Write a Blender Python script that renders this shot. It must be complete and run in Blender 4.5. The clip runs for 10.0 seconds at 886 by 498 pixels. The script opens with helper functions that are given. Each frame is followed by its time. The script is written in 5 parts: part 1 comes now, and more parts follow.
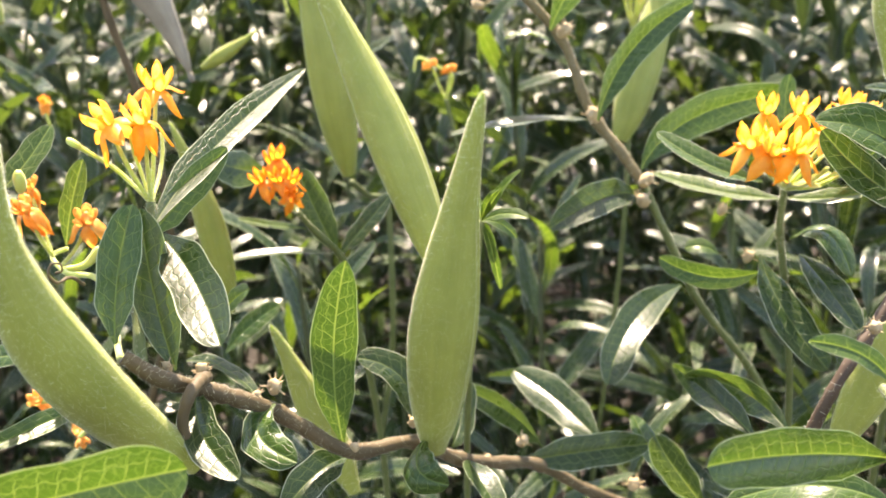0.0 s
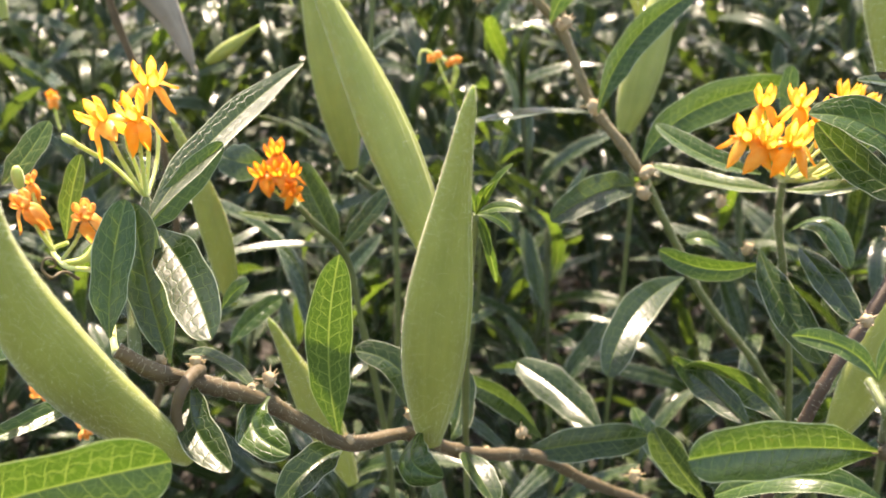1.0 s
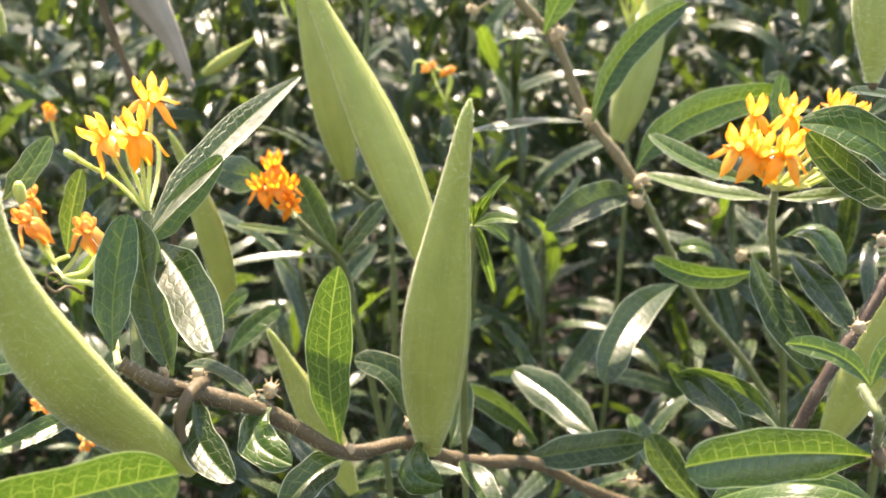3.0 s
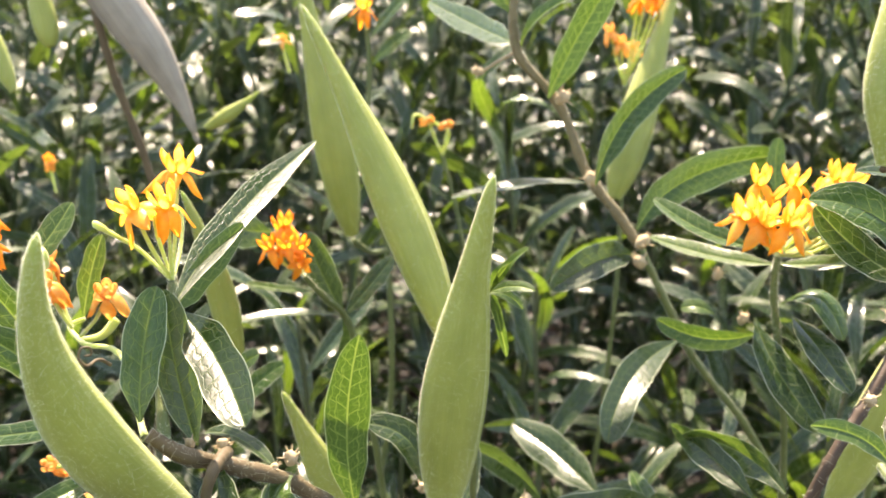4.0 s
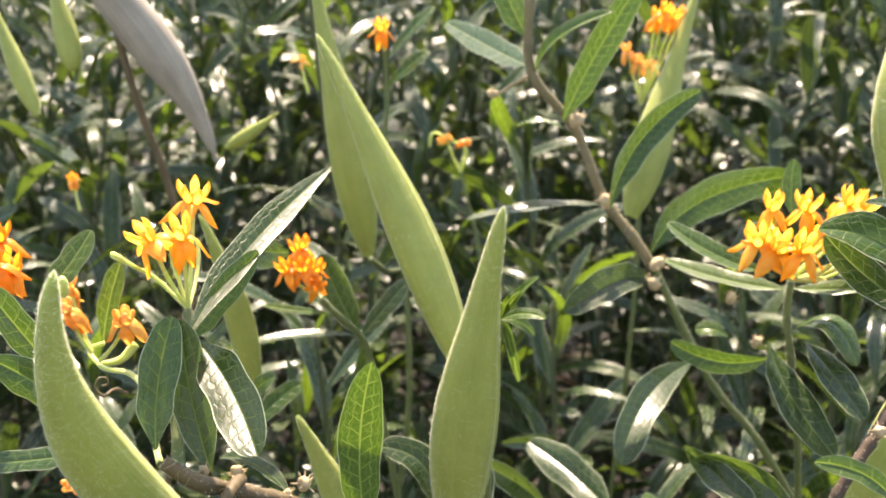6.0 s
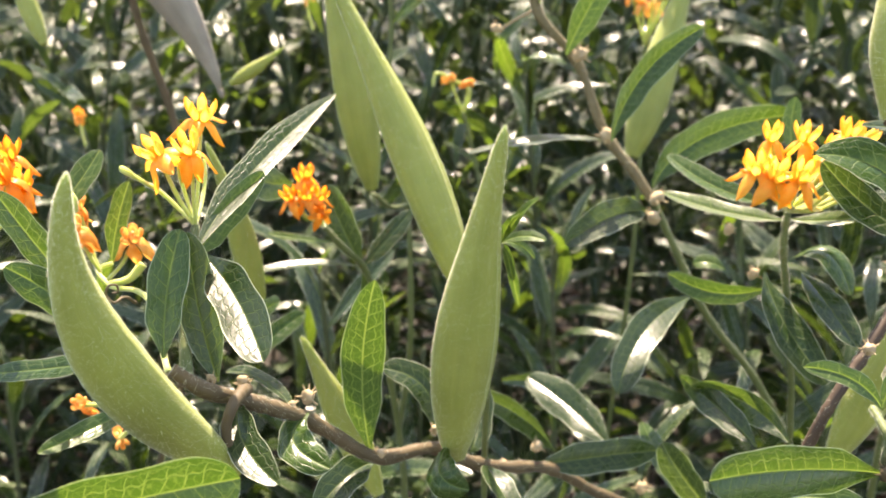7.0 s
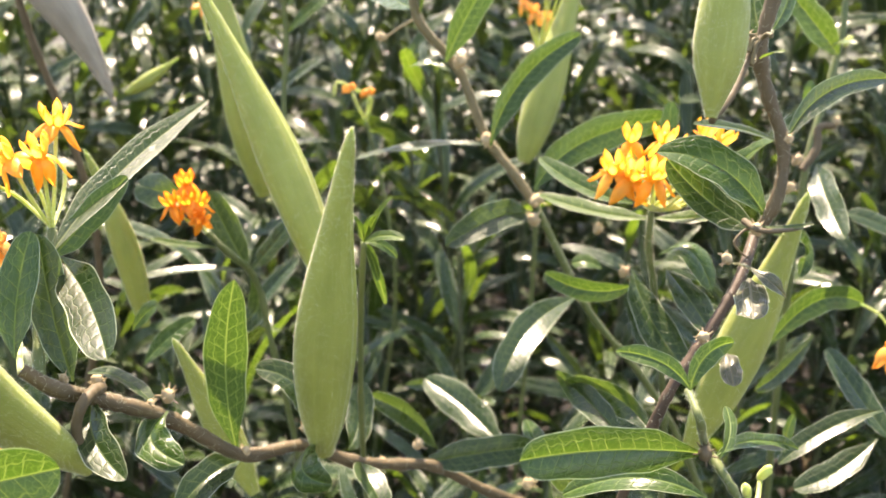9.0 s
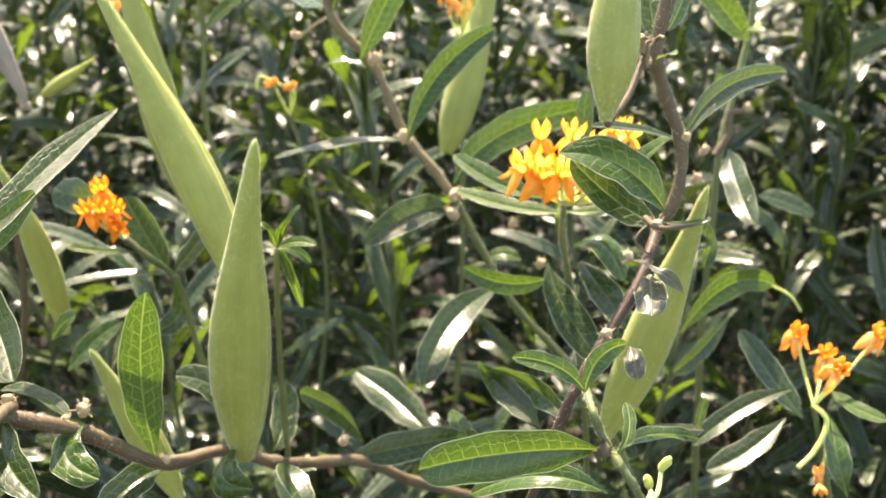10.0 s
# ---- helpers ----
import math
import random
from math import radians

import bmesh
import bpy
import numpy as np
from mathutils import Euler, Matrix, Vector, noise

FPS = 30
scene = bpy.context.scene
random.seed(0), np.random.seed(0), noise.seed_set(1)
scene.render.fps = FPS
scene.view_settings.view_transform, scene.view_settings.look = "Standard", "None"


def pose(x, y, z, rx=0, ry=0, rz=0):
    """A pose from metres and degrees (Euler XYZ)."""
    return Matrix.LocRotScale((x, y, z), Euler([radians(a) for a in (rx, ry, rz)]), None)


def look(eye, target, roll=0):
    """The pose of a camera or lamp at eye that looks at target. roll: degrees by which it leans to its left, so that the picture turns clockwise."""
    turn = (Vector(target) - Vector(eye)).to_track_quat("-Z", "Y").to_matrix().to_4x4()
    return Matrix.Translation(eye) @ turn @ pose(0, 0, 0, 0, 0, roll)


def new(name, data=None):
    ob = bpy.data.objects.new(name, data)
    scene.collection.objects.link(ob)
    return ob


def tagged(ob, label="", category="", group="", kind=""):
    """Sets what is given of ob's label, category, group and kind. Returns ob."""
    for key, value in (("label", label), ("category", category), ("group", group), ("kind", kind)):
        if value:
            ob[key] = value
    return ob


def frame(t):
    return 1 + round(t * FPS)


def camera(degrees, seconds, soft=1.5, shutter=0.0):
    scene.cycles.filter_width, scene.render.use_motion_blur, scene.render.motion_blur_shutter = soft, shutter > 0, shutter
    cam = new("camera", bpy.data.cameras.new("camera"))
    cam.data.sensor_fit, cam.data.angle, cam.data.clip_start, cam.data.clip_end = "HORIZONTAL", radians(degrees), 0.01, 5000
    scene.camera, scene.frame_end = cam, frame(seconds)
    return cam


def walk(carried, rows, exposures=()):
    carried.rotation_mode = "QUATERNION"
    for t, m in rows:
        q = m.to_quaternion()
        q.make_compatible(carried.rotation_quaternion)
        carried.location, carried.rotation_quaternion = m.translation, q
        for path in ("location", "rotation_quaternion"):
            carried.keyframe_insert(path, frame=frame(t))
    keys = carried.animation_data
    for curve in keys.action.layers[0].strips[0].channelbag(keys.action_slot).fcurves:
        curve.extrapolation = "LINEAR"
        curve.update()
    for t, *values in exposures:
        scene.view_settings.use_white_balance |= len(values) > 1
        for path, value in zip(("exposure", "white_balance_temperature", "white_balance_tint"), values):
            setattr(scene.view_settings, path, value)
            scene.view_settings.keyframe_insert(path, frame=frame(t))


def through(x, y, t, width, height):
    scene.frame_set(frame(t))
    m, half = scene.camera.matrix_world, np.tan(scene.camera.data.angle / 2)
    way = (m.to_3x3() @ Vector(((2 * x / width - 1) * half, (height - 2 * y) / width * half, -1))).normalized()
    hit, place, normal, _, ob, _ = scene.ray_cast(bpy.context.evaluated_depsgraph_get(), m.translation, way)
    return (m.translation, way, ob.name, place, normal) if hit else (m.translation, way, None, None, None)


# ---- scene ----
cam = camera(48.0, 10.0, soft=1.7)
cam.data.dof.use_dof, cam.data.dof.focus_distance, cam.data.dof.aperture_fstop = True, 0.205, 27.0
EXPOSURE, WARMTH, TINT = 2.28, 8050, 20
# the clip's camera brightens and darkens a little on the way
DRIFT = [(0, 0.12), (0.5, -0.06), (1, -0.13), (2, -0.10), (3.5, 0.11), (4.5, 0.08), (5, -0.02), (6.5, -0.10), (7, -0.05), (7.5, 0.13), (8.5, 0.10), (9, 0.05), (10, 0.05)]
PATH = [
    (0, (-0.00189, 0.00002, 0.54986), (-0.00167, 0.93979, 0.20807), 0.786),
    (0.5, (0.00114, -0.00061, 0.54797), (-0.00853, 0.93930, 0.20669), 0.555),
    (1, (0.00369, -0.00074, 0.55094), (-0.01424, 0.93556, 0.20020), 0.284),
    (1.5, (0.00461, -0.00219, 0.55007), (-0.01573, 0.93447, 0.20044), 0.109),
    (2, (0.00303, -0.00281, 0.55078), (-0.01195, 0.93215, 0.19636), 0.212),
    (2.2, (0.00260, -0.00288, 0.55159), (-0.01080, 0.93105, 0.19440), 0.014),
    (3.3, (0.00263, -0.00328, 0.55441), (-0.00835, 0.93827, 0.21769), -0.052),
    (3.5, (0.00317, -0.00350, 0.55713), (-0.01111, 0.94001, 0.22611), -0.115),
    (4, (-0.00837, -0.00423, 0.56247), (0.00856, 0.94488, 0.24799), 0.948),
    (4.5, (-0.00753, -0.00400, 0.56789), (0.00350, 0.94617, 0.25635), 0.740),
    (5, (-0.00712, -0.00453, 0.56719), (-0.00251, 0.94699, 0.25964), 0.703),
    (5.2, (-0.00680, -0.00412, 0.56732), (-0.00368, 0.94758, 0.26033), 0.598),
    (6.3, (-0.00338, -0.00640, 0.56892), (-0.02184, 0.94244, 0.25367), 0.440),
    (6.5, (-0.00157, -0.00751, 0.56833), (-0.02649, 0.93812, 0.24406), 0.312),
    (7, (-0.00528, -0.01250, 0.56117), (-0.01428, 0.92510, 0.21358), 1.132),
    (7.5, (-0.00535, -0.01694, 0.55981), (0.00635, 0.91608, 0.20019), 1.620),
    (8, (0.00139, -0.01744, 0.55898), (0.02119, 0.91761, 0.20501), 1.581),
    (8.5, (0.00777, -0.01832, 0.55831), (0.04038, 0.92172, 0.21881), 1.670),
    (9, (0.01882, -0.02030, 0.56037), (0.05359, 0.92189, 0.22712), 1.194),
    (9.5, (0.02498, -0.01878, 0.56684), (0.07719, 0.91738, 0.21918), 1.042),
    (10, (0.02869, -0.02209, 0.56889), (0.11315, 0.90806, 0.21157), 0.412),
]
walk(cam, [(t, look(eye, target, roll)) for t, eye, target, roll in PATH], [(t, EXPOSURE + d, WARMTH, TINT) for t, d in DRIFT])

# ---- daylight: high sun ahead of the camera, clear sky ----
SUN_UP, SUN_TURN = radians(58), radians(-5)
sky_world = bpy.data.worlds.new("daylight")
scene.world = sky_world
sky_world.use_nodes = True
wn = sky_world.node_tree
sky = wn.nodes.new("ShaderNodeTexSky")
sky.sky_type, sky.sun_disc = "NISHITA", False
sky.sun_elevation, sky.sun_rotation = SUN_UP, SUN_TURN
wn.links.new(sky.outputs[0], wn.nodes["Background"].inputs[0])
wn.nodes["Background"].inputs[1].default_value = 0.150
sun_data = bpy.data.lights.new("sun", "SUN")
sun_data.energy, sun_data.angle, sun_data.color = 4.3, radians(0.53), (1.0, 0.95, 0.86)
sun_way = Vector((math.sin(SUN_TURN) * math.cos(SUN_UP), math.cos(SUN_TURN) * math.cos(SUN_UP), math.sin(SUN_UP)))
sun_lamp = new("sun", sun_data)
sun_lamp.matrix_world = look(sun_way * 5, (0, 0, 0))


# ---- materials ----
class Nodes:
    """Short hand for building a node tree."""

    def __init__(self, name):
        self.mat = bpy.data.materials.new(name)
        self.mat.use_nodes = True
        self.tree = self.mat.node_tree
        self.tree.nodes.clear()
        self.out = self.add("ShaderNodeOutputMaterial")

    def add(self, kind, **given):
        n = self.tree.nodes.new(kind)
        for key, value in given.items():
            if key == "op":
                n.operation = value
            elif key == "feature":
                n.feature = value
            elif key == "uv":
                n.uv_map = value
            else:
                self.put(n, key.replace("_", " "), value)
        return n

    def put(self, n, key, value):
        sock = n.inputs[int(key)] if key.isdigit() else n.inputs[key]
        if isinstance(value, bpy.types.NodeSocket):
            self.tree.links.new(value, sock)
        else:
            sock.default_value = value

    def math(self, op, a, b=0.0, c=0.0):
        n = self.add("ShaderNodeMath", op=op)
        for k, v in enumerate((a, b, c)):
            self.put(n, str(k), v)
        return n.outputs[0]

    def smooth(self, value, low, high, to_low=0.0, to_high=1.0):
        n = self.add("ShaderNodeMapRange")
        n.interpolation_type = "SMOOTHSTEP"
        for key, v in (("Value", value), ("From Min", low), ("From Max", high), ("To Min", to_low), ("To Max", to_high)):
            self.put(n, key, v)
        return n.outputs[0]

    def mix(self, fac, a, b):
        n = self.add("ShaderNodeMix")
        n.data_type = "RGBA"
        self.put(n, "0", fac)
        self.put(n, "6", a)
        self.put(n, "7", b)
        return n.outputs[2]

    def noise(self, scale, detail=3.0, vector=None, rough=0.55):
        n = self.add("ShaderNodeTexNoise", Scale=scale, Detail=detail, Roughness=rough)
        if vector is not None:
            self.put(n, "Vector", vector)
        return n.outputs[0]

    def object_place(self):
        return self.add("ShaderNodeTexCoord").outputs["Object"]

    def random(self):
        return self.add("ShaderNodeObjectInfo").outputs["Random"]

    def island(self):
        return self.add("ShaderNodeNewGeometry").outputs["Random Per Island"]

    def bump(self, height, strength, distance):
        return self.add("ShaderNodeBump", Strength=strength, Distance=distance, Height=height).outputs[0]

    def finish(self, shader):
        self.tree.links.new(shader, self.out.inputs[0])
        return self.mat


def rgb(r, g, b):
    return (r, g, b, 1.0)


def leaf_material(name, dark, light, glow, vein, through=0.46, rough=0.40, joined=False, vary=False):
    """A milkweed leaf: waxy top, netted pale veins, and light that shines through."""
    k = Nodes(name)
    uv = k.add("ShaderNodeUVMap", uv="shape").outputs[0]
    metre = k.add("ShaderNodeUVMap", uv="metre").outputs[0]
    sep = k.add("ShaderNodeSeparateXYZ", Vector=uv)
    across = k.math("ABSOLUTE", k.math("MULTIPLY_ADD", sep.outputs[0], 2.0, -1.0))
    met = k.add("ShaderNodeSeparateXYZ", Vector=metre)
    side = k.math("ABSOLUTE", met.outputs[0])
    right = k.math("GREATER_THAN", met.outputs[0], 0.0)
    wob = k.noise(200.0, 1.0, metre)
    along = k.math("ADD", met.outputs[1], k.math("MULTIPLY_ADD", wob, 0.0014, k.math("MULTIPLY", right, 0.0015)))
    # side veins run forward from the midrib, about every 3.6 mm, and join in two rows of loops
    run = k.math("MULTIPLY", k.math("SUBTRACT", along, k.math("MULTIPLY", side, 0.75)), 275.0)
    saw = k.math("ABSOLUTE", k.math("SUBTRACT", k.math("FRACT", run), 0.5))
    saw_out = k.math("ABSOLUTE", k.math("SUBTRACT", k.math("FRACT", k.math("ADD", run, 0.08)), 0.5))
    wide = k.math("ADD", across, k.math("MULTIPLY_ADD", k.noise(210.0, 1.0, metre), 0.30, -0.15))
    arch = k.math("MULTIPLY", k.math("SINE", k.math("MULTIPLY", run, 6.283)), 0.045)
    inner = k.smooth(k.math("ABSOLUTE", k.math("SUBTRACT", k.math("ADD", wide, arch), 0.50)), 0.007, 0.030, 0.8, 0.0)
    outer = k.smooth(k.math("ABSOLUTE", k.math("SUBTRACT", k.math("SUBTRACT", wide, arch), 0.80)), 0.004, 0.024, 0.6, 0.0)
    lateral = k.math("MULTIPLY", k.smooth(saw, 0.014, 0.048, 1.0, 0.0), k.smooth(wide, 0.47, 0.53, 1.0, 0.0))
    lateral_out = k.math("MULTIPLY", k.smooth(saw_out, 0.010, 0.042, 0.9, 0.0), k.math("MULTIPLY", k.smooth(wide, 0.47, 0.53, 0.0, 1.0), k.smooth(wide, 0.77, 0.84, 1.0, 0.0)))
    rib = k.smooth(side, 0.00012, 0.00032, 1.0, 0.0)
    net = k.add("ShaderNodeTexVoronoi", feature="DISTANCE_TO_EDGE", Vector=metre, Scale=620.0)
    fine = k.smooth(net.outputs[0], 0.008, 0.06, 0.34, 0.0)
    veins = k.math("MAXIMUM", k.math("MAXIMUM", rib, k.math("MAXIMUM", lateral, lateral_out)), k.math("MAXIMUM", inner, outer))
    cells = k.math("MINIMUM", k.smooth(saw, 0.0, 0.3), k.smooth(k.math("ABSOLUTE", k.math("SUBTRACT", wide, 0.50)), 0.0, 0.22))
    margin = k.math("MULTIPLY", k.smooth(across, 0.942, 0.98, 0.0, 0.85), k.smooth(sep.outputs[1], 0.04, 0.16))
    grooves = veins
    veins = k.math("MAXIMUM", veins, fine)
    pick = k.island() if joined else k.random()
    patch = k.noise(90.0, 3.0, metre)
    tone = k.mix(k.math("MULTIPLY_ADD", patch, 0.7, k.math("MULTIPLY", pick, 0.45)), rgb(*dark), rgb(*light))
    spots = k.smooth(k.noise(900.0, 2.0, metre), 0.70, 0.78, 0.0, 0.35)
    tone = k.mix(spots, tone, rgb(0.11, 0.10, 0.045))
    colour = k.mix(k.math("MULTIPLY", veins, 0.30), tone, rgb(*vein))
    colour = k.mix(margin, colour, rgb(0.56, 0.60, 0.40))
    bright = rgb(glow[0] * 2.2 + 0.12, glow[1] * 1.5 + 0.15, glow[2] * 2.0 + 0.035)
    shine_through = k.mix(k.math("MULTIPLY", k.math("MAXIMUM", veins, margin), 0.8), k.mix(patch, rgb(*[c * 0.75 for c in glow]), rgb(*[c * 1.2 for c in glow])), bright)
    relief = k.math("ADD", k.math("MULTIPLY", k.smooth(net.outputs[0], 0.0, 0.3), 0.13), k.math("MULTIPLY", grooves, -1.3))
    relief = k.math("ADD", relief, k.math("MULTIPLY", cells, 0.24))
    relief = k.math("ADD", relief, k.math("MULTIPLY", k.noise(110.0, 1.5, metre), 2.2))
    normal = k.bump(relief, 0.45, 0.00020)
    gloss = k.math("MULTIPLY_ADD", k.noise(160.0, 1.0, metre), 0.16, rough - 0.08)
    # the sunken veins are dull
    gloss = k.math("ADD", gloss, k.math("MULTIPLY", grooves, 0.35))
    top = k.add("ShaderNodeBsdfPrincipled", Base_Color=colour, Roughness=gloss, Normal=normal)
    k.put(top, "Specular IOR Level", 0.46)
    back = k.add("ShaderNodeBsdfTranslucent", Color=shine_through, Normal=normal)
    both = k.add("ShaderNodeMixShader")
    # some leaves of the bed are thin and let far more light through than others
    k.put(both, "0", k.smooth(pick, 0.35, 1.0, through * 0.4, through * 2.1) if vary else through)
    k.put(both, "1", top.outputs[0])
    k.put(both, "2", back.outputs[0])
    return k.finish(both.outputs[0])


def skin_material(name, low, high, fleck, rough=0.5, stripes=0.5, soft=0.25, fuzz=0.35, scale=1.0):
    """Pods and stems: velvety skin with faint lengthwise stripes, blotches and dark flecks."""
    k = Nodes(name)
    metre = k.add("ShaderNodeUVMap", uv="metre").outputs[0]
    long = k.add("ShaderNodeMapping", Vector=metre)
    long.inputs["Scale"].default_value = (1.0, 0.045, 1.0)
    stripe = k.noise(900.0 * scale, 2.0, long.outputs[0])
    broad = k.noise(190.0 * scale, 1.0, long.outputs[0])
    blotch = k.noise(70.0 * scale, 4.0, metre)
    band = k.math("MULTIPLY", k.math("ADD", k.math("SUBTRACT", stripe, 0.5), k.math("SUBTRACT", broad, 0.5)), stripes)
    fac = k.math("ADD", band, k.smooth(blotch, 0.2, 0.8, 0.2, 0.8))
    colour = k.mix(fac, rgb(*low), rgb(*high))
    spots = k.smooth(k.noise(380.0 * scale, 3.0, metre, 0.7), 0.66, 0.74, 0.0, 0.6)
    colour = k.mix(spots, colour, rgb(*fleck))
    grain = k.noise(2600.0, 2.0, metre)
    normal = k.bump(k.math("ADD", k.math("MULTIPLY", grain, 0.35), stripe), 0.4, 0.0003)
    skin = k.add("ShaderNodeBsdfPrincipled", Base_Color=colour, Roughness=rough, Normal=normal)
    k.put(skin, "Subsurface Weight", soft)
    k.put(skin, "Subsurface Radius", (0.6, 0.8, 0.25))
    k.put(skin, "Subsurface Scale", 0.004)
    k.put(skin, "Sheen Weight", fuzz)
    k.put(skin, "Sheen Roughness", 0.4)
    k.put(skin, "Specular IOR Level", 0.3)
    return k.finish(skin.outputs[0])


def petal_material(name, low, high, through=0.58):
    k = Nodes(name)
    place = k.object_place()
    fac = k.math("ADD", k.smooth(k.noise(260.0, 3.0, place), 0.3, 0.7), k.math("MULTIPLY_ADD", k.random(), 0.5, -0.25))
    colour = k.mix(fac, rgb(*low), rgb(*high))
    normal = k.bump(k.noise(1500.0, 2.0, place), 0.25, 0.0003)
    front = k.add("ShaderNodeBsdfPrincipled", Base_Color=colour, Roughness=0.42, Normal=normal)
    back = k.add("ShaderNodeBsdfTranslucent", Color=colour)
    both = k.add("ShaderNodeMixShader")
    k.put(both, "0", through)
    k.put(both, "1", front.outputs[0])
    k.put(both, "2", back.outputs[0])
    return k.finish(both.outputs[0])


def hair_material(name, colour):
    k = Nodes(name)
    tone = k.mix(k.island(), rgb(*colour), rgb(*[min(1, c * 1.15) for c in colour]))
    front = k.add("ShaderNodeBsdfDiffuse", Color=tone)
    back = k.add("ShaderNodeBsdfTranslucent", Color=tone)
    both = k.add("ShaderNodeMixShader")
    k.put(both, "0", 0.55)
    k.put(both, "1", front.outputs[0])
    k.put(both, "2", back.outputs[0])
    return k.finish(both.outputs[0])


def ground_material():
    k = Nodes("garden_soil")
    place = k.object_place()
    coarse, grain = k.noise(7.0, 5.0, place), k.noise(140.0, 4.0, place)
    colour = k.mix(k.smooth(coarse, 0.35, 0.65), rgb(0.014, 0.011, 0.008), rgb(0.034, 0.027, 0.019))
    colour = k.mix(k.smooth(grain, 0.55, 0.75), colour, rgb(0.060, 0.048, 0.034))
    normal = k.bump(k.math("ADD", coarse, k.math("MULTIPLY", grain, 0.4)), 0.8, 0.02)
    soil = k.add("ShaderNodeBsdfPrincipled", Base_Color=colour, Roughness=0.9, Normal=normal)
    return k.finish(soil.outputs[0])


LEAF = leaf_material("milkweed_leaf", (0.020, 0.048, 0.009), (0.048, 0.098, 0.017), (0.060, 0.122, 0.010), (0.26, 0.36, 0.12), through=0.40, rough=0.28)
LEAF_YOUNG = leaf_material("young_milkweed_leaf", (0.045, 0.090, 0.020), (0.078, 0.142, 0.028), (0.040, 0.089, 0.005), (0.36, 0.47, 0.14), through=0.50, rough=0.34)
# base colour darkened, partly in place of shade on the low right leaves
LEAF_DARK = leaf_material("darkened_milkweed_leaf", (0.009, 0.023, 0.005), (0.020, 0.044, 0.009), (0.085, 0.16, 0.018), (0.18, 0.25, 0.09), through=0.34, rough=0.29)
LEAF_WITHERED = leaf_material("withered_leaf", (0.040, 0.044, 0.024), (0.130, 0.130, 0.075), (0.12, 0.14, 0.05), (0.18, 0.17, 0.11), through=0.28, rough=0.24)
LEAF_BED = leaf_material("near_bed_leaf", (0.008, 0.019, 0.006), (0.022, 0.045, 0.010), (0.11, 0.21, 0.014), (0.14, 0.20, 0.07), through=0.16, rough=0.26, vary=True)
LEAF_FAR = leaf_material("bed_milkweed_leaf", (0.008, 0.020, 0.006), (0.023, 0.047, 0.010), (0.08, 0.15, 0.014), (0.14, 0.20, 0.07), through=0.14, rough=0.38, joined=True, vary=True)
POD = skin_material("green_pod_skin", (0.188, 0.214, 0.039), (0.282, 0.308, 0.068), (0.15, 0.13, 0.045), rough=0.5, stripes=0.85, soft=0.30, fuzz=0.22)
POD_DRY = skin_material("dry_pod_skin", (0.17, 0.145, 0.105), (0.31, 0.275, 0.205), (0.12, 0.09, 0.05), rough=0.7, stripes=1.0, soft=0.0, fuzz=0.1)
STEM = skin_material("brown_stem_skin", (0.060, 0.046, 0.022), (0.130, 0.092, 0.046), (0.04, 0.028, 0.014), rough=0.62, soft=0.0, fuzz=0.04, scale=2.0)
# redder brown, darkened as well for the shade on a lower stem
STEM_SHADED = skin_material("shaded_stem_skin", (0.030, 0.020, 0.012), (0.085, 0.054, 0.030), (0.03, 0.02, 0.012), rough=0.6, soft=0.0, fuzz=0.03, scale=2.0)
STEM_TAN = skin_material("tan_stem_skin", (0.095, 0.078, 0.034), (0.200, 0.158, 0.074), (0.05, 0.035, 0.018), rough=0.62, soft=0.0, fuzz=0.06, scale=2.0)
STEM_GREEN = skin_material("green_stem_skin", (0.062, 0.088, 0.026), (0.125, 0.145, 0.046), (0.09, 0.06, 0.028), rough=0.55, soft=0.0, fuzz=0.08, scale=2.0)
STEM_BED = skin_material("bed_stem_skin", (0.030, 0.042, 0.016), (0.070, 0.080, 0.030), (0.04, 0.03, 0.015), rough=0.55, soft=0.0, fuzz=0.05, scale=2.0)
STALK = skin_material("flower_stalk_skin", (0.36, 0.42, 0.09), (0.50, 0.52, 0.15), (0.30, 0.27, 0.08), rough=0.5, soft=0.25, scale=3.0)
SCAR = skin_material("withered_stub", (0.24, 0.17, 0.085), (0.52, 0.41, 0.24), (0.08, 0.05, 0.03), rough=0.75, soft=0.0, fuzz=0.05, scale=3.0)
ORANGE = petal_material("orange_petal", (0.88, 0.38, 0.030), (0.93, 0.52, 0.075))
YELLOW = petal_material("yellow_hood", (0.93, 0.53, 0.052), (0.955, 0.68, 0.135))
DEEP = petal_material("deep_orange_petal", (0.82, 0.29, 0.020), (0.89, 0.40, 0.045))
WILTED = petal_material("wilted_petal", (0.78, 0.33, 0.05), (0.88, 0.52, 0.15), through=0.4)
FUZZ = hair_material("pale_fuzz", (0.82, 0.84, 0.66))
STRAW = hair_material("dead_straw", (0.30, 0.235, 0.15))
MULCH = hair_material("bark_mulch", (0.026, 0.019, 0.014))
SOIL = ground_material()


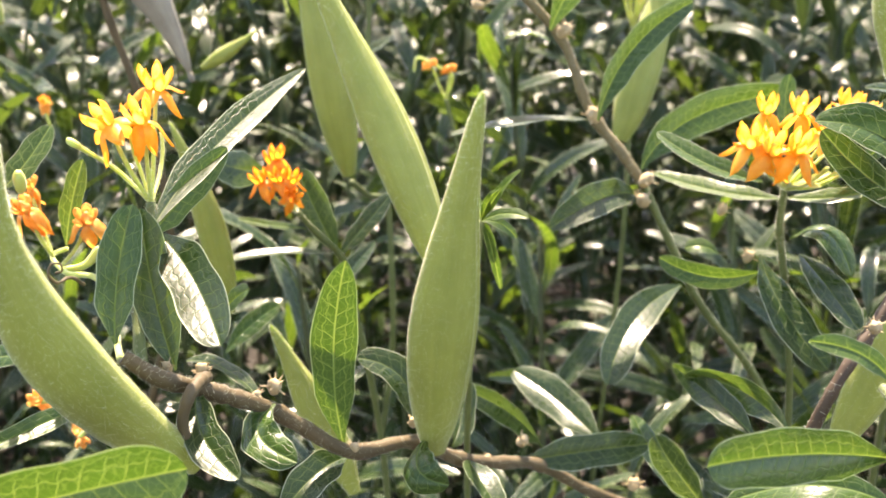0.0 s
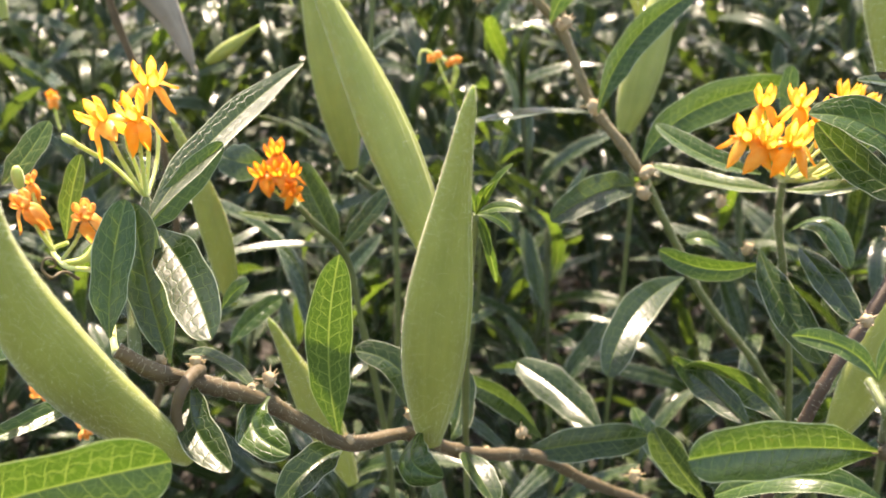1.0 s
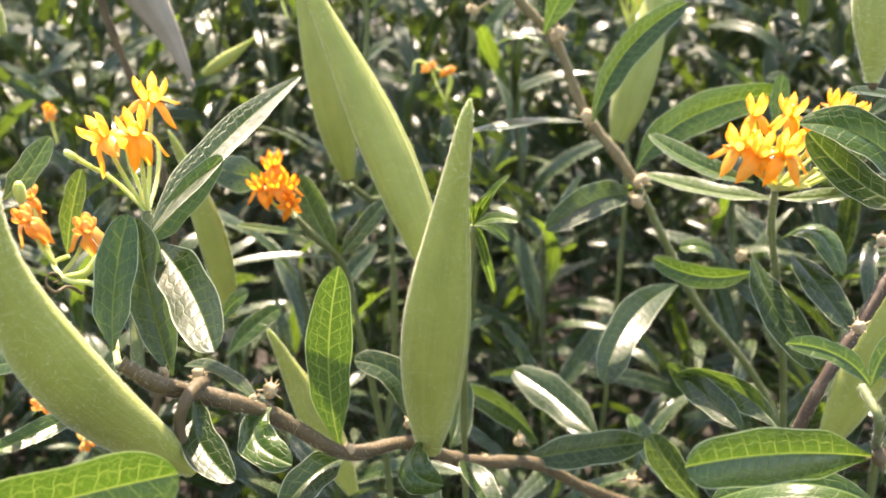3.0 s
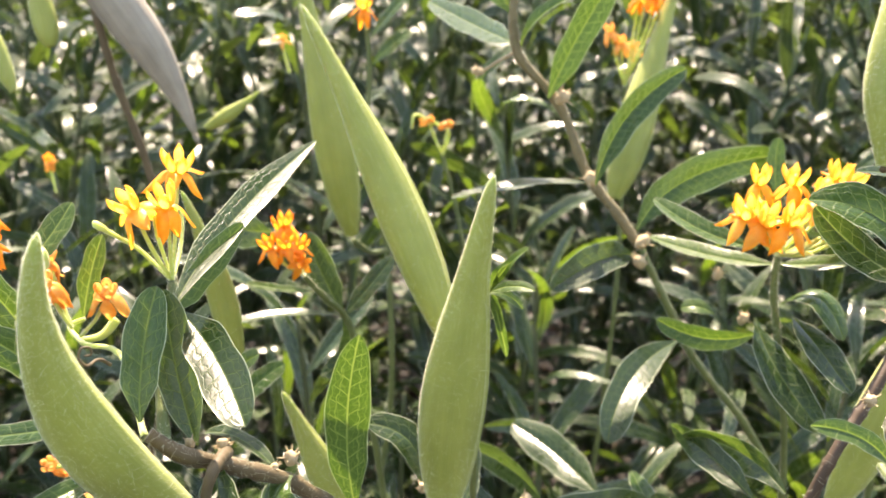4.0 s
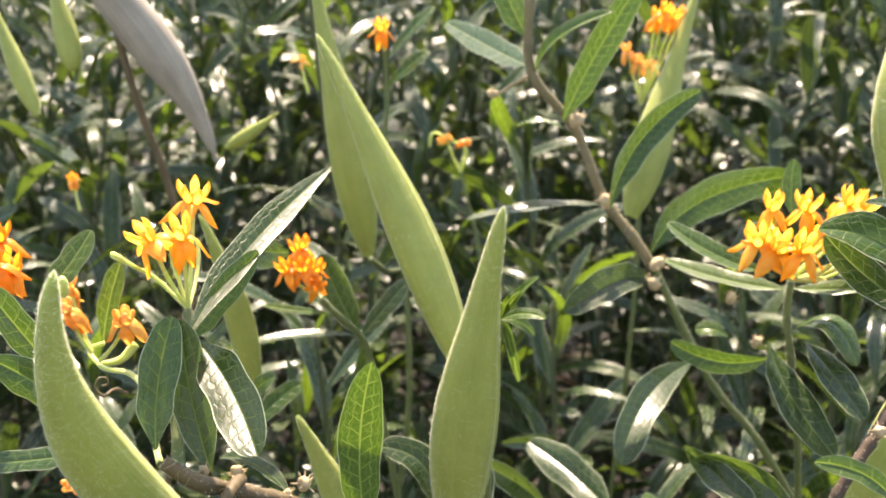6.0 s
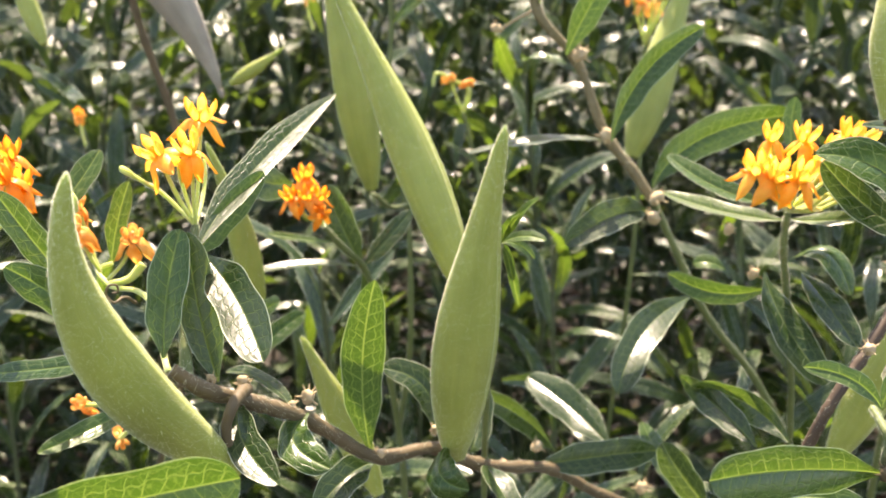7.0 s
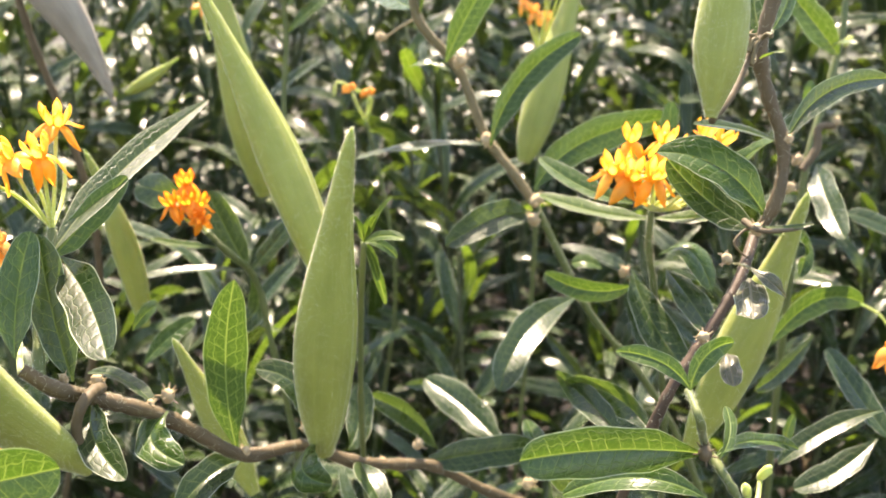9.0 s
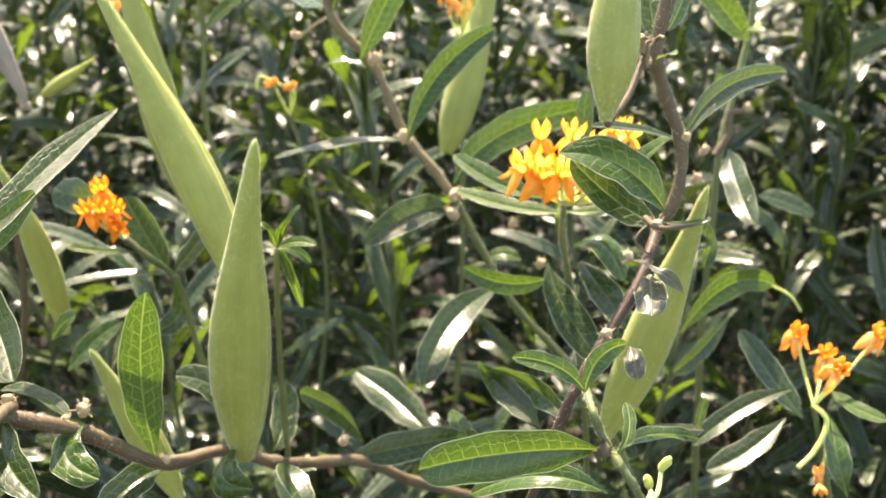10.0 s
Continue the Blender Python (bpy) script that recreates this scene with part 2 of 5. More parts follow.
# ---- shapes ----
def sheet(name, P, shape, metre, wrap=False):
    """A mesh from a grid of places (rows x columns) with its two maps."""
    rows, cols = P.shape[:2]
    idx = np.arange(rows * cols).reshape(rows, cols)
    nxt = np.roll(idx, -1, axis=1) if wrap else idx[:, 1:]
    cur = idx if wrap else idx[:, :-1]
    quads = np.stack([cur[:-1], nxt[:-1], nxt[1:], cur[1:]], -1).reshape(-1, 4)
    me = bpy.data.meshes.new(name)
    me.from_pydata(P.reshape(-1, 3).tolist(), [], quads.tolist())
    for key, grid in (("shape", shape), ("metre", metre)):
        flat = grid.reshape(-1, 2)[quads.ravel()]
        me.uv_layers.new(name=key).data.foreach_set("uv", flat.ravel().astype(np.float32))
    me.polygons.foreach_set("use_smooth", np.ones(len(quads), bool))
    return me


def bend(base, mid, tip, s):
    """Places and directions on the bow from base through mid to tip."""
    base, mid, tip = (np.array(p, float) for p in (base, mid, tip))
    c = 2 * mid - (base + tip) / 2
    s = np.asarray(s)[:, None]
    place = (1 - s) ** 2 * base + 2 * s * (1 - s) * c + s**2 * tip
    way = 2 * (1 - s) * (c - base) + 2 * s * (tip - c)
    return place, way / np.linalg.norm(way, axis=1, keepdims=True)


def unit(v):
    return v / np.maximum(np.linalg.norm(v, axis=-1, keepdims=True), 1e-9)


def leaf_grid(base, mid, tip, width, face=(0, -0.3, 1), fold=18.0, curl=0.12, twist=0.0, blunt=0.62, wave=0.5, seed=0, nv=30, nu=13, point=0.15):
    rng = np.random.default_rng(seed)
    v, u = 1 - (1 - np.linspace(0, 1, nv)) ** 1.5, np.linspace(-1, 1, nu)
    u = np.sign(u) * np.abs(u) ** 1.5
    spine, way = bend(base, mid, tip, v)
    length = np.linalg.norm(np.diff(spine, axis=0), axis=1).sum()
    up = np.array(face, float)[None] - way * (way @ np.array(face, float))[:, None]
    up = unit(up)
    side = np.cross(way, up)
    a = np.radians(twist) * (v - 0.5)[:, None]
    up, side = up * np.cos(a) + side * np.sin(a), side * np.cos(a) - up * np.sin(a)
    off = np.where(v < 0.54, (0.54 - v) / 0.54, (v - 0.54) / 0.46)
    full = (1 - off ** np.where(v < 0.54, 2.0, 6.2 - 5.2 * blunt)).clip(0, 1) ** (0.5 + 0.4 * point * np.clip((v - 0.4) / 0.4, 0, 1)) * (0.35 + 0.65 * np.clip(v / 0.3, 0, 1) ** 0.8)
    half = width / 2 * np.maximum(full, 0.09 * (1 - v) ** 2)
    half = half * (1 + 0.05 * np.sin(v * 17 + rng.uniform(0, 6)))
    f = np.radians(fold)
    P = spine[:, None] + side[:, None] * (half[:, None] * u * math.cos(f))[..., None]
    lift = half[:, None] * (np.abs(u) * math.sin(f) - curl * u**2)
    run = (v * length)[:, None] - np.abs(u)[None] * half[:, None] * 0.75
    swell = np.abs(np.sin(run * np.pi * 275.0)) * np.sin(np.pi * np.abs(u) ** 0.8)[None]
    ripple = np.sin(v[:, None] * rng.uniform(9, 14) + np.sign(u) * 1.7 + rng.uniform(0, 6)) * np.abs(u)[None] ** 2
    lift = lift + min(wave, 0.6) * 0.00010 * swell + wave * 0.07 * half[:, None] * ripple
    P = P + up[:, None] * lift[..., None]
    shape = np.stack(np.broadcast_arrays((u / 2 + 0.5)[None], v[:, None]), -1)
    metre = np.stack(np.broadcast_arrays(half[:, None] * u[None], (v * length)[:, None]), -1)
    return P, shape, metre


POD_AT = (0, 0.05, 0.12, 0.22, 0.36, 0.48, 0.60, 0.72, 0.84, 0.93, 0.975, 1.0)
POD_R = (0.31, 0.50, 0.70, 0.89, 1.0, 0.95, 0.77, 0.53, 0.34, 0.23, 0.16, 0.02)


def pod_grid(base, mid, tip, radius, flat=0.82, seam=1.0, nv=56, nu=60, seed=0, neck=1.0):
    """A spindle-shaped follicle with a seam along its inner side."""
    rng = np.random.default_rng(seed)
    s = np.linspace(0, 1, nv)
    spine, way = bend(base, mid, tip, s)
    length = np.linalg.norm(np.diff(spine, axis=0), axis=1).sum()
    r = np.interp(np.linspace(0, 1, 200), POD_AT, POD_R)
    r = np.convolve(np.pad(r, 8, mode="edge"), np.ones(17) / 17, "valid")
    r = np.interp(s, np.linspace(0, 1, 200), r)
    r[-1] = 0.01
    r *= neck + (1 - neck) * np.clip(s / 0.28, 0, 1) ** 1.2
    front = unit(np.array((0.0, -1.0, 0.25))[None] - way * (way @ np.array((0.0, -1.0, 0.25)))[:, None])
    side = np.cross(way, front)
    a = np.linspace(0, 2 * np.pi, nu, endpoint=False)
    bulge = 1 + 0.012 * np.sin(3 * a[None] + 9 * s[:, None] + rng.uniform(0, 6)) + seam * (0.085 * np.exp(-(((a - 0.16) / 0.09) ** 2)) - 0.05 * np.exp(-(((a - 0.32) / 0.07) ** 2)) + 0.05 * np.exp(-(((a - 0.48) / 0.08) ** 2)))[None]
    P = spine[:, None] + radius * r[:, None, None] * bulge[..., None] * (side[:, None] * np.cos(a)[None, :, None] + flat * front[:, None] * np.sin(a)[None, :, None])
    shape = np.stack(np.broadcast_arrays((a / (2 * np.pi))[None], s[:, None]), -1)
    metre = np.stack(np.broadcast_arrays((a * radius)[None], (s * length)[:, None]), -1)
    return P, shape, metre


def spline(points, per=10):
    """A smooth line through the points, without overshoot at uneven steps."""
    p = np.array(points, float)
    d = np.linalg.norm(np.diff(p, axis=0), axis=1)[:, None]
    slope = np.diff(p, axis=0) / d
    m = np.vstack([slope[:1], (slope[:-1] * d[1:] + slope[1:] * d[:-1]) / (d[1:] + d[:-1]), slope[-1:]])
    out = []
    for i in range(len(p) - 1):
        t = np.linspace(0, 1, per, endpoint=i == len(p) - 2)[:, None]
        out.append((2 * t**3 - 3 * t**2 + 1) * p[i] + (t**3 - 2 * t**2 + t) * d[i] * m[i] + (3 * t**2 - 2 * t**3) * p[i + 1] + (t**3 - t**2) * d[i] * m[i + 1])
    return np.vstack(out)


def tube_grid(points, r0, r1, nu=12, per=10, nodes=True, seed=0):
    rng = np.random.default_rng(seed)
    line = spline(points, per)
    line = np.vstack([line, line[-1] + (line[-1] - line[-2]) * 0.02])
    n = len(line)
    way = unit(np.gradient(line, axis=0))
    ref = np.array((0.31, -0.8, 0.52))
    side = unit(np.cross(way, ref))
    up = np.cross(side, way)
    gone = np.r_[0, np.cumsum(np.linalg.norm(np.diff(line, axis=0), axis=1))]
    s = gone / gone[-1]
    r = r0 + (r1 - r0) * s
    r = r * (1 + 0.05 * np.sin(gone * 400 + rng.uniform(0, 6)) + 0.04 * rng.standard_normal(n))
    if nodes:
        at = np.cumsum(np.linalg.norm(np.diff(np.array(points, float), axis=0), axis=1))[:-1]
        swell = [np.exp(-(((gone - g) / (1.6 * r0)) ** 2)) for g in at]
        r = r * (1 + 0.2 * np.max(swell, axis=0)) if swell else r
    r[-1] *= 0.02
    a = np.linspace(0, 2 * np.pi, nu, endpoint=False)
    P = line[:, None] + r[:, None, None] * (side[:, None] * np.cos(a)[None, :, None] + up[:, None] * np.sin(a)[None, :, None])
    shape = np.stack(np.broadcast_arrays((a / (2 * np.pi))[None], s[:, None]), -1)
    metre = np.stack(np.broadcast_arrays((a * r0)[None], gone[:, None]), -1)
    return P, shape, metre


def hair_mesh(name, P, count, length, thick, rng):
    """Short single hairs standing on a grid of places."""
    rows, cols = P.shape[:2]
    i, j = rng.integers(0, rows - 1, count), rng.integers(0, cols, count)
    k = (j + 1) % cols
    fa, fb = rng.random((count, 1)), rng.random((count, 1))
    root = (P[i, j] * (1 - fa) + P[i, k] * fa) * (1 - fb) + (P[i + 1, j] * (1 - fa) + P[i + 1, k] * fa) * fb
    e1, e2 = P[i, k] - P[i, j], P[i + 1, j] - P[i, j]
    out = unit(np.cross(e1, e2))
    mid = P.mean(axis=1)[i]
    out *= np.sign(((root - mid) * out).sum(1, keepdims=True))
    out = unit(out + 0.45 * rng.standard_normal((count, 3)))
    cross = unit(np.cross(out, rng.standard_normal((count, 3)))) * thick
    top = root + out * length * rng.uniform(0.5, 1.2, (count, 1))
    verts = np.stack([root - cross, root + cross, top], 1).reshape(-1, 3)
    me = bpy.data.meshes.new(name)
    me.from_pydata(verts.tolist(), [], np.arange(count * 3).reshape(-1, 3).tolist())
    return me


def plant(x, y, label, z=0.0, group="milkweed plants in the bed"):
    ob = new("milkweed_plant")
    ob.location = (x, y, z)
    ob.empty_display_size = 0.02
    return tagged(ob, label, "plant", group)


def part(name, me, material, parent, label="", kind=""):
    """One mesh, made in world places, under a thing or under a part."""
    ob = new(name, me)
    if not me.materials:
        me.materials.append(material)
    ob.parent = parent
    base = parent.location if parent.parent is None else parent.parent.location
    if parent.parent is None:
        ob.matrix_parent_inverse = Matrix.Translation(-base)
    return tagged(ob, label, kind=kind)


count_seed = [0]


def next_seed():
    count_seed[0] += 1
    return count_seed[0]


def leaf(owner, base, mid, tip, width, face=(0, -0.3, 1), material=LEAF, label="", **more):
    return part("leaf", sheet("leaf", *leaf_grid(base, mid, tip, width, face, seed=next_seed(), **more)), material, owner, label)


def pod(owner, base, mid, tip, radius, material=POD, fuzz=2600, label="", **more):
    P, shape, metre = pod_grid(base, mid, tip, radius, seed=next_seed(), **more)
    ob = part("seed_pod", sheet("seed_pod", P, shape, metre, wrap=True), material, owner, label)
    if fuzz:
        part("fuzz", hair_mesh("fuzz", P, int(fuzz * 2.4), 0.00055, 0.000019, np.random.default_rng(next_seed())), FUZZ, ob, "fine pale hairs", "stuff")
    return ob


def stem(owner, points, r0, r1, material=STEM, name="stem", fuzz=0, nodes=True, label=""):
    P, shape, metre = tube_grid(points, r0, r1, seed=next_seed(), nodes=nodes)
    ob = part(name, sheet(name, P, shape, metre, wrap=True), material, owner, label)
    if fuzz:
        part("fuzz", hair_mesh("fuzz", P, int(fuzz * 1.5), 0.0009, 0.000021, np.random.default_rng(next_seed())), FUZZ, ob, "fine pale hairs", "stuff")
    return ob


def petal_mesh():
    """A reflexed petal: out from the centre, then down."""
    line = np.array([(0.0006, 0, 0.0002), (0.0022, 0, 0.0001), (0.0034, 0, -0.0013), (0.0042, 0, -0.0040), (0.0054, 0, -0.0070)])
    s, u = np.linspace(0, 1, 10), np.linspace(-1, 1, 7)
    p = np.stack([np.interp(s, np.linspace(0, 1, 5), line[:, k]) for k in range(3)], 1)
    half = 0.00180 * np.maximum(np.sin(np.pi * s**1.35).clip(0, 1) ** 0.7, 0.3 * (1 - s))
    cup = (0.0007 * u**2)[None] * np.ones(10)[:, None]
    P = p[:, None] + np.stack(np.broadcast_arrays(-cup, half[:, None] * u[None], 0.3 * cup), -1)
    flat = np.stack(np.broadcast_arrays((u / 2 + 0.5)[None], s[:, None]), -1)
    return sheet("petal", P, flat, flat * 0.006)


def hood_mesh():
    """A spoon-shaped hood that leans out, open to the centre, with a blunt tip."""
    s, a = np.linspace(0, 1, 10), np.linspace(-2.0, 2.0, 9)
    r = np.interp(s, (0, 0.2, 0.45, 0.66, 0.84, 0.94, 1), (0.0006, 0.0009, 0.00112, 0.00112, 0.00078, 0.00042, 0.00005))
    x = 0.0013 + 0.0017 * s**0.9 - 0.0005 * s**4
    P = np.stack([x[:, None] + 0.8 * r[:, None] * np.cos(a)[None], r[:, None] * np.sin(a)[None], (0.0010 + 0.0050 * s)[:, None] + 0 * a[None]], -1)
    P[..., 2] += 0.0006 * s[:, None] * np.cos(a)[None]
    flat = np.stack(np.broadcast_arrays((a / 4 + 0.5)[None], s[:, None]), -1)
    return sheet("hood", P, flat, flat * 0.006)


def knob_mesh(name, radius, height, spikes=0, seed=1):
    """A small uneven knob, with withered points on it if wanted."""
    rng = np.random.default_rng(seed)
    bm = bmesh.new()
    bmesh.ops.create_icosphere(bm, subdivisions=2, radius=1.0)
    for v in bm.verts:
        k = 1 + 0.25 * noise.noise(v.co * 2.3 + Vector((seed, 0, 0)))
        k += 0.18 * noise.noise(v.co * 6.1 + Vector((0, seed, 0)))
        v.co = Vector((v.co.x * radius * k, v.co.y * radius * k, (v.co.z + 0.6) * height * 0.5 * k))
    for _ in range(spikes):
        a, up = rng.uniform(0, 6.28), rng.uniform(0.2, 1.2)
        d = Vector((math.cos(a), math.sin(a), up)).normalized()
        m = Matrix.Translation(d * radius * 0.8 + Vector((0, 0, height * 0.3))) @ d.to_track_quat("Z", "Y").to_matrix().to_4x4()
        bmesh.ops.create_cone(bm, segments=5, radius1=radius * 0.30, radius2=radius * 0.08, depth=radius * rng.uniform(1.4, 2.8), matrix=m)
    me = bpy.data.meshes.new(name)
    bm.to_mesh(me)
    bm.free()
    uv = me.uv_layers.new(name="metre")
    co = np.array([me.vertices[l.vertex_index].co[:2] for l in me.loops], np.float32)
    uv.data.foreach_set("uv", co.ravel())
    me.polygons.foreach_set("use_smooth", np.ones(len(me.polygons), bool))
    return me


PETAL, HOOD, COLUMN = petal_mesh(), hood_mesh(), knob_mesh("column", 0.0012, 0.0046, 5, 3)
STUBS = [knob_mesh("stub", 0.0012, 0.0040, 7 + k, 11 + k) for k in range(3)]
BUDS = [knob_mesh("bud", 0.0011, 0.0050, 0, 21 + k) for k in range(3)]
FLOWER_SKINS = {}


def coloured(me, material):
    key = (me.name, material.name)
    if key not in FLOWER_SKINS:
        FLOWER_SKINS[key] = me.copy()
        FLOWER_SKINS[key].materials.append(material)
    return FLOWER_SKINS[key]


def frame_on(place, axis, turn=0.0, size=1.0):
    return Matrix.Translation(place) @ Vector(axis).to_track_quat("Z", "Y").to_matrix().to_4x4() @ pose(0, 0, 0, 0, 0, turn) @ Matrix.Scale(size, 4)


def flower(owner, place, axis, size=1.0, petals=ORANGE, hoods=YELLOW, droop=0.0, foot=None, closed=1.0):
    """One milkweed flower: five turned-back petals round five upright hoods."""
    closed = 0.62 if petals is WILTED else closed
    rng = np.random.default_rng(next_seed())
    m = frame_on(place, axis, rng.uniform(0, 72), size)
    ob = part("flower", coloured(COLUMN, hoods), hoods, owner)
    ob.matrix_basis = m
    for k in range(5):
        p = new("petal", coloured(PETAL, petals))
        p.parent = ob
        p.matrix_basis = pose(0, 0, 0, 0, 0, 72 * k) @ pose(0, 0, 0, 0, rng.uniform(-30, 24) - droop, rng.uniform(-8, 8)) @ Matrix.Scale(rng.uniform(0.86, 1.06), 4)
        h = new("hood", coloured(HOOD, hoods))
        h.parent = ob
        h.matrix_basis = pose(0, 0, 0, 0, 0, 72 * k + 36) @ pose(0, 0, 0, 0, rng.uniform(-6, 10) - 22 * (1 - closed), 0) @ Matrix.Diagonal((1, 1, closed, 1))
    if foot is not None:
        foot, top = np.array(foot, float), np.array(place, float)
        mid = (foot + top) / 2 + np.array((0, 0, -0.0012)) + (top - foot) * 0.04
        stem(owner, [foot, mid, top], 0.00046, 0.00046, STALK, "pedicel", 160, False)
    return ob


def stub(owner, place, axis, size=1.0, k=0, material=SCAR, name="withered_stub"):
    ob = part(name, coloured((STUBS if material in (SCAR, STEM) else BUDS)[k % 3], material), material, owner)
    ob.matrix_basis = frame_on(place, axis, 40 * k, size)
    return ob


# ---- ground ----
def build_ground():
    rng = np.random.default_rng(4)
    near = np.linspace(-3, 3, 90)
    far = np.array([5, 10, 30, 100, 400, 1500.0])
    axis = np.r_[-far[::-1], near, far]
    X, Y = np.meshgrid(axis, axis + 0.8)
    Z = np.array([[0.018 * noise.fractal(Vector((x * 3, y * 3, 0)), 1.0, 2.0, 4) if abs(x) < 4 and abs(y) < 5 else 0.0 for x in axis] for y in axis + 0.8])
    P = np.stack([X, Y, Z - 0.012], -1)
    flat = np.stack([X, Y], -1)
    ob = new("ground", sheet("ground", P, flat, flat))
    ob.data.materials.append(SOIL)
    tagged(ob, "dark crumbly garden soil of the flower bed", "ground", kind="structure")


build_ground()


def litter(name, label, material, count, length, thick, stand, seed, box):
    """Loose slivers lying on the soil or leaning between the stems."""
    rng = np.random.default_rng(seed)
    x, y = rng.uniform(box[0], box[1], count), rng.uniform(box[2], box[3], count)
    a, tilt = rng.uniform(0, 6.28, count), rng.uniform(0, 1, count) * stand
    L, t = length * rng.uniform(0.4, 1.3, count), thick * rng.uniform(0.5, 1.5, count)
    d = np.stack([np.cos(a) * np.cos(tilt), np.sin(a) * np.cos(tilt), np.sin(tilt)], 1)
    w = unit(np.stack([-np.sin(a), np.cos(a), 0 * a], 1)) * t[:, None]
    n = np.cross(d, w)
    root = np.stack([x, y, 0.004 + 0.012 * rng.random(count)], 1)
    bow = n / np.maximum(t[:, None], 1e-6) * (L * rng.uniform(-0.12, 0.12, count))[:, None]
    rings = []
    for s in (0.0, 0.5, 1.0):
        c = root + d * (L * s)[:, None] + bow * (4 * s * (1 - s))
        rings += [c - w * (1 - 0.5 * s), c + w * (1 - 0.5 * s), c + n * 0.7 * (1 - 0.5 * s)]
    V = np.stack(rings, 1)
    faces = []
    for r in (0, 3):
        for k in range(3):
            faces.append((r + k, r + (k + 1) % 3, r + 3 + (k + 1) % 3, r + 3 + k))
    F = (np.arange(count)[:, None, None] * 9 + np.array(faces)[None]).reshape(-1, 4)
    me = bpy.data.meshes.new(name)
    me.from_pydata(V.reshape(-1, 3).tolist(), [], F.tolist())
    ob = new(name, me)
    me.materials.append(material)
    tagged(ob, label, "litter", kind="stuff")


litter("bark_mulch", "dark shredded bark mulch lying on the soil", MULCH, 9000, 0.035, 0.003, 0.25, 21, (-1.6, 1.6, 0.2, 3.0))
litter("dead_straw", "dry straw-coloured stalks leaning among the stems", STRAW, 1500, 0.16, 0.0011, 1.3, 22, (-1.3, 1.3, 0.42, 2.4))


# ---- the bed behind: many milkweed stems ----
def bed_leaf_meshes():
    made = []
    for k in range(6):
        L, w, droop = 0.038 + 0.005 * k, 0.0066 + 0.0013 * (k % 3), (-0.003, -0.009, 0.003, -0.014, -0.005, -0.008)[k]
        made.append(leaf_grid((0, 0, 0), (0, L * 0.5, 0.004 - droop * 0.3), (0, L, droop), w, (0, 0, 1), fold=16 + 7 * (k % 3), curl=0.25, wave=0.8, twist=(20, -14, 26, -28, 10, -20)[k], seed=700 + k, nv=12, nu=7))
    return made


BED_LEAVES = bed_leaf_meshes()
BED_LEAF_MESHES = [sheet("leaf", *g) for g in BED_LEAVES]
for bed_me in BED_LEAF_MESHES:
    bed_me.materials.append(LEAF_BED)


def shoot(rng, x, y, height):
    """The line of one bed stem and the poses of its leaves."""
    lean = rng.normal(0, 0.17, 2)
    lean[1] = max(lean[1], -0.05) if y < 0.75 else lean[1]
    pts = [(x + lean[0] * h * (0.4 + h), y + lean[1] * h * (0.4 + h), h) for h in np.linspace(0, height, 5)]
    line = spline(pts, 8)
    poses, turn = [], rng.uniform(0, 360)
    start = int(len(line) * 0.20)
    count = int(38 * height / 0.5)
    for i in range(count):
        f = i / count
        p = line[min(len(line) - 1, start + int(f * (len(line) - start)))]
        turn += 137.5 + rng.normal(0, 14)
        up = rng.normal(20 + 36 * f, 18)
        size = (0.75 + 0.45 * math.sin(math.pi * (0.15 + 0.75 * f))) * rng.uniform(0.8, 1.2)
        poses.append((int(rng.integers(6)), Matrix.Translation(p) @ pose(0, 0, 0, 0, 0, turn) @ pose(0, 0, 0, up, rng.normal(0, 26), 0) @ Matrix.Scale(size, 4)))
    return pts, poses


def bed_plant(rng, x, y, height):
    pts, poses = shoot(rng, x, y, height)
    ob = plant(x, y, "slender green milkweed stem with narrow glossy leaves", group="milkweed stems of the bed")
    stem(ob, pts, 0.0018, 0.0010, STEM_BED)
    for k, m in poses:
        part("leaf", BED_LEAF_MESHES[k], LEAF_BED, ob).matrix_basis = m
    return ob, Vector(pts[-1])


def bed_mass(rng, places):
    """The farther stems and leaves, too many to count."""
    V, F, S, M, n = [], [], [], [], 0
    grids = []
    for x, y, h in places:
        pts, poses = shoot(rng, x, y, h)
        grids.append((*tube_grid(pts, 0.0020, 0.0011, nu=5, per=3, nodes=False), True))
        for k, m in poses:
            P, shape, metre = BED_LEAVES[k]
            a = np.array(m)
            grids.append((P @ a[:3, :3].T + a[:3, 3], shape, metre, False))
    for P, shape, metre, wrap in grids:
        rows, cols = P.shape[:2]
        idx = np.arange(rows * cols).reshape(rows, cols) + n
        nxt = np.roll(idx, -1, axis=1) if wrap else idx[:, 1:]
        cur = idx if wrap else idx[:, :-1]
        F.append(np.stack([cur[:-1], nxt[:-1], nxt[1:], cur[1:]], -1).reshape(-1, 4))
        V.append(P.reshape(-1, 3))
        S.append(shape.reshape(-1, 2))
        M.append(metre.reshape(-1, 2))
        n += rows * cols
    V, F, S, M = np.vstack(V), np.vstack(F), np.vstack(S), np.vstack(M)
    me = bpy.data.meshes.new("bed_foliage")
    me.from_pydata(V.tolist(), [], F.tolist())
    for key, grid in (("shape", S), ("metre", M)):
        me.uv_layers.new(name=key).data.foreach_set("uv", grid[F.ravel()].ravel().astype(np.float32))
    me.polygons.foreach_set("use_smooth", np.ones(len(F), bool))
    me.materials.append(LEAF_FAR)
    tagged(new("bed_foliage", me), "dense far mass of glossy narrow-leaved milkweed stems", "foliage", kind="stuff")


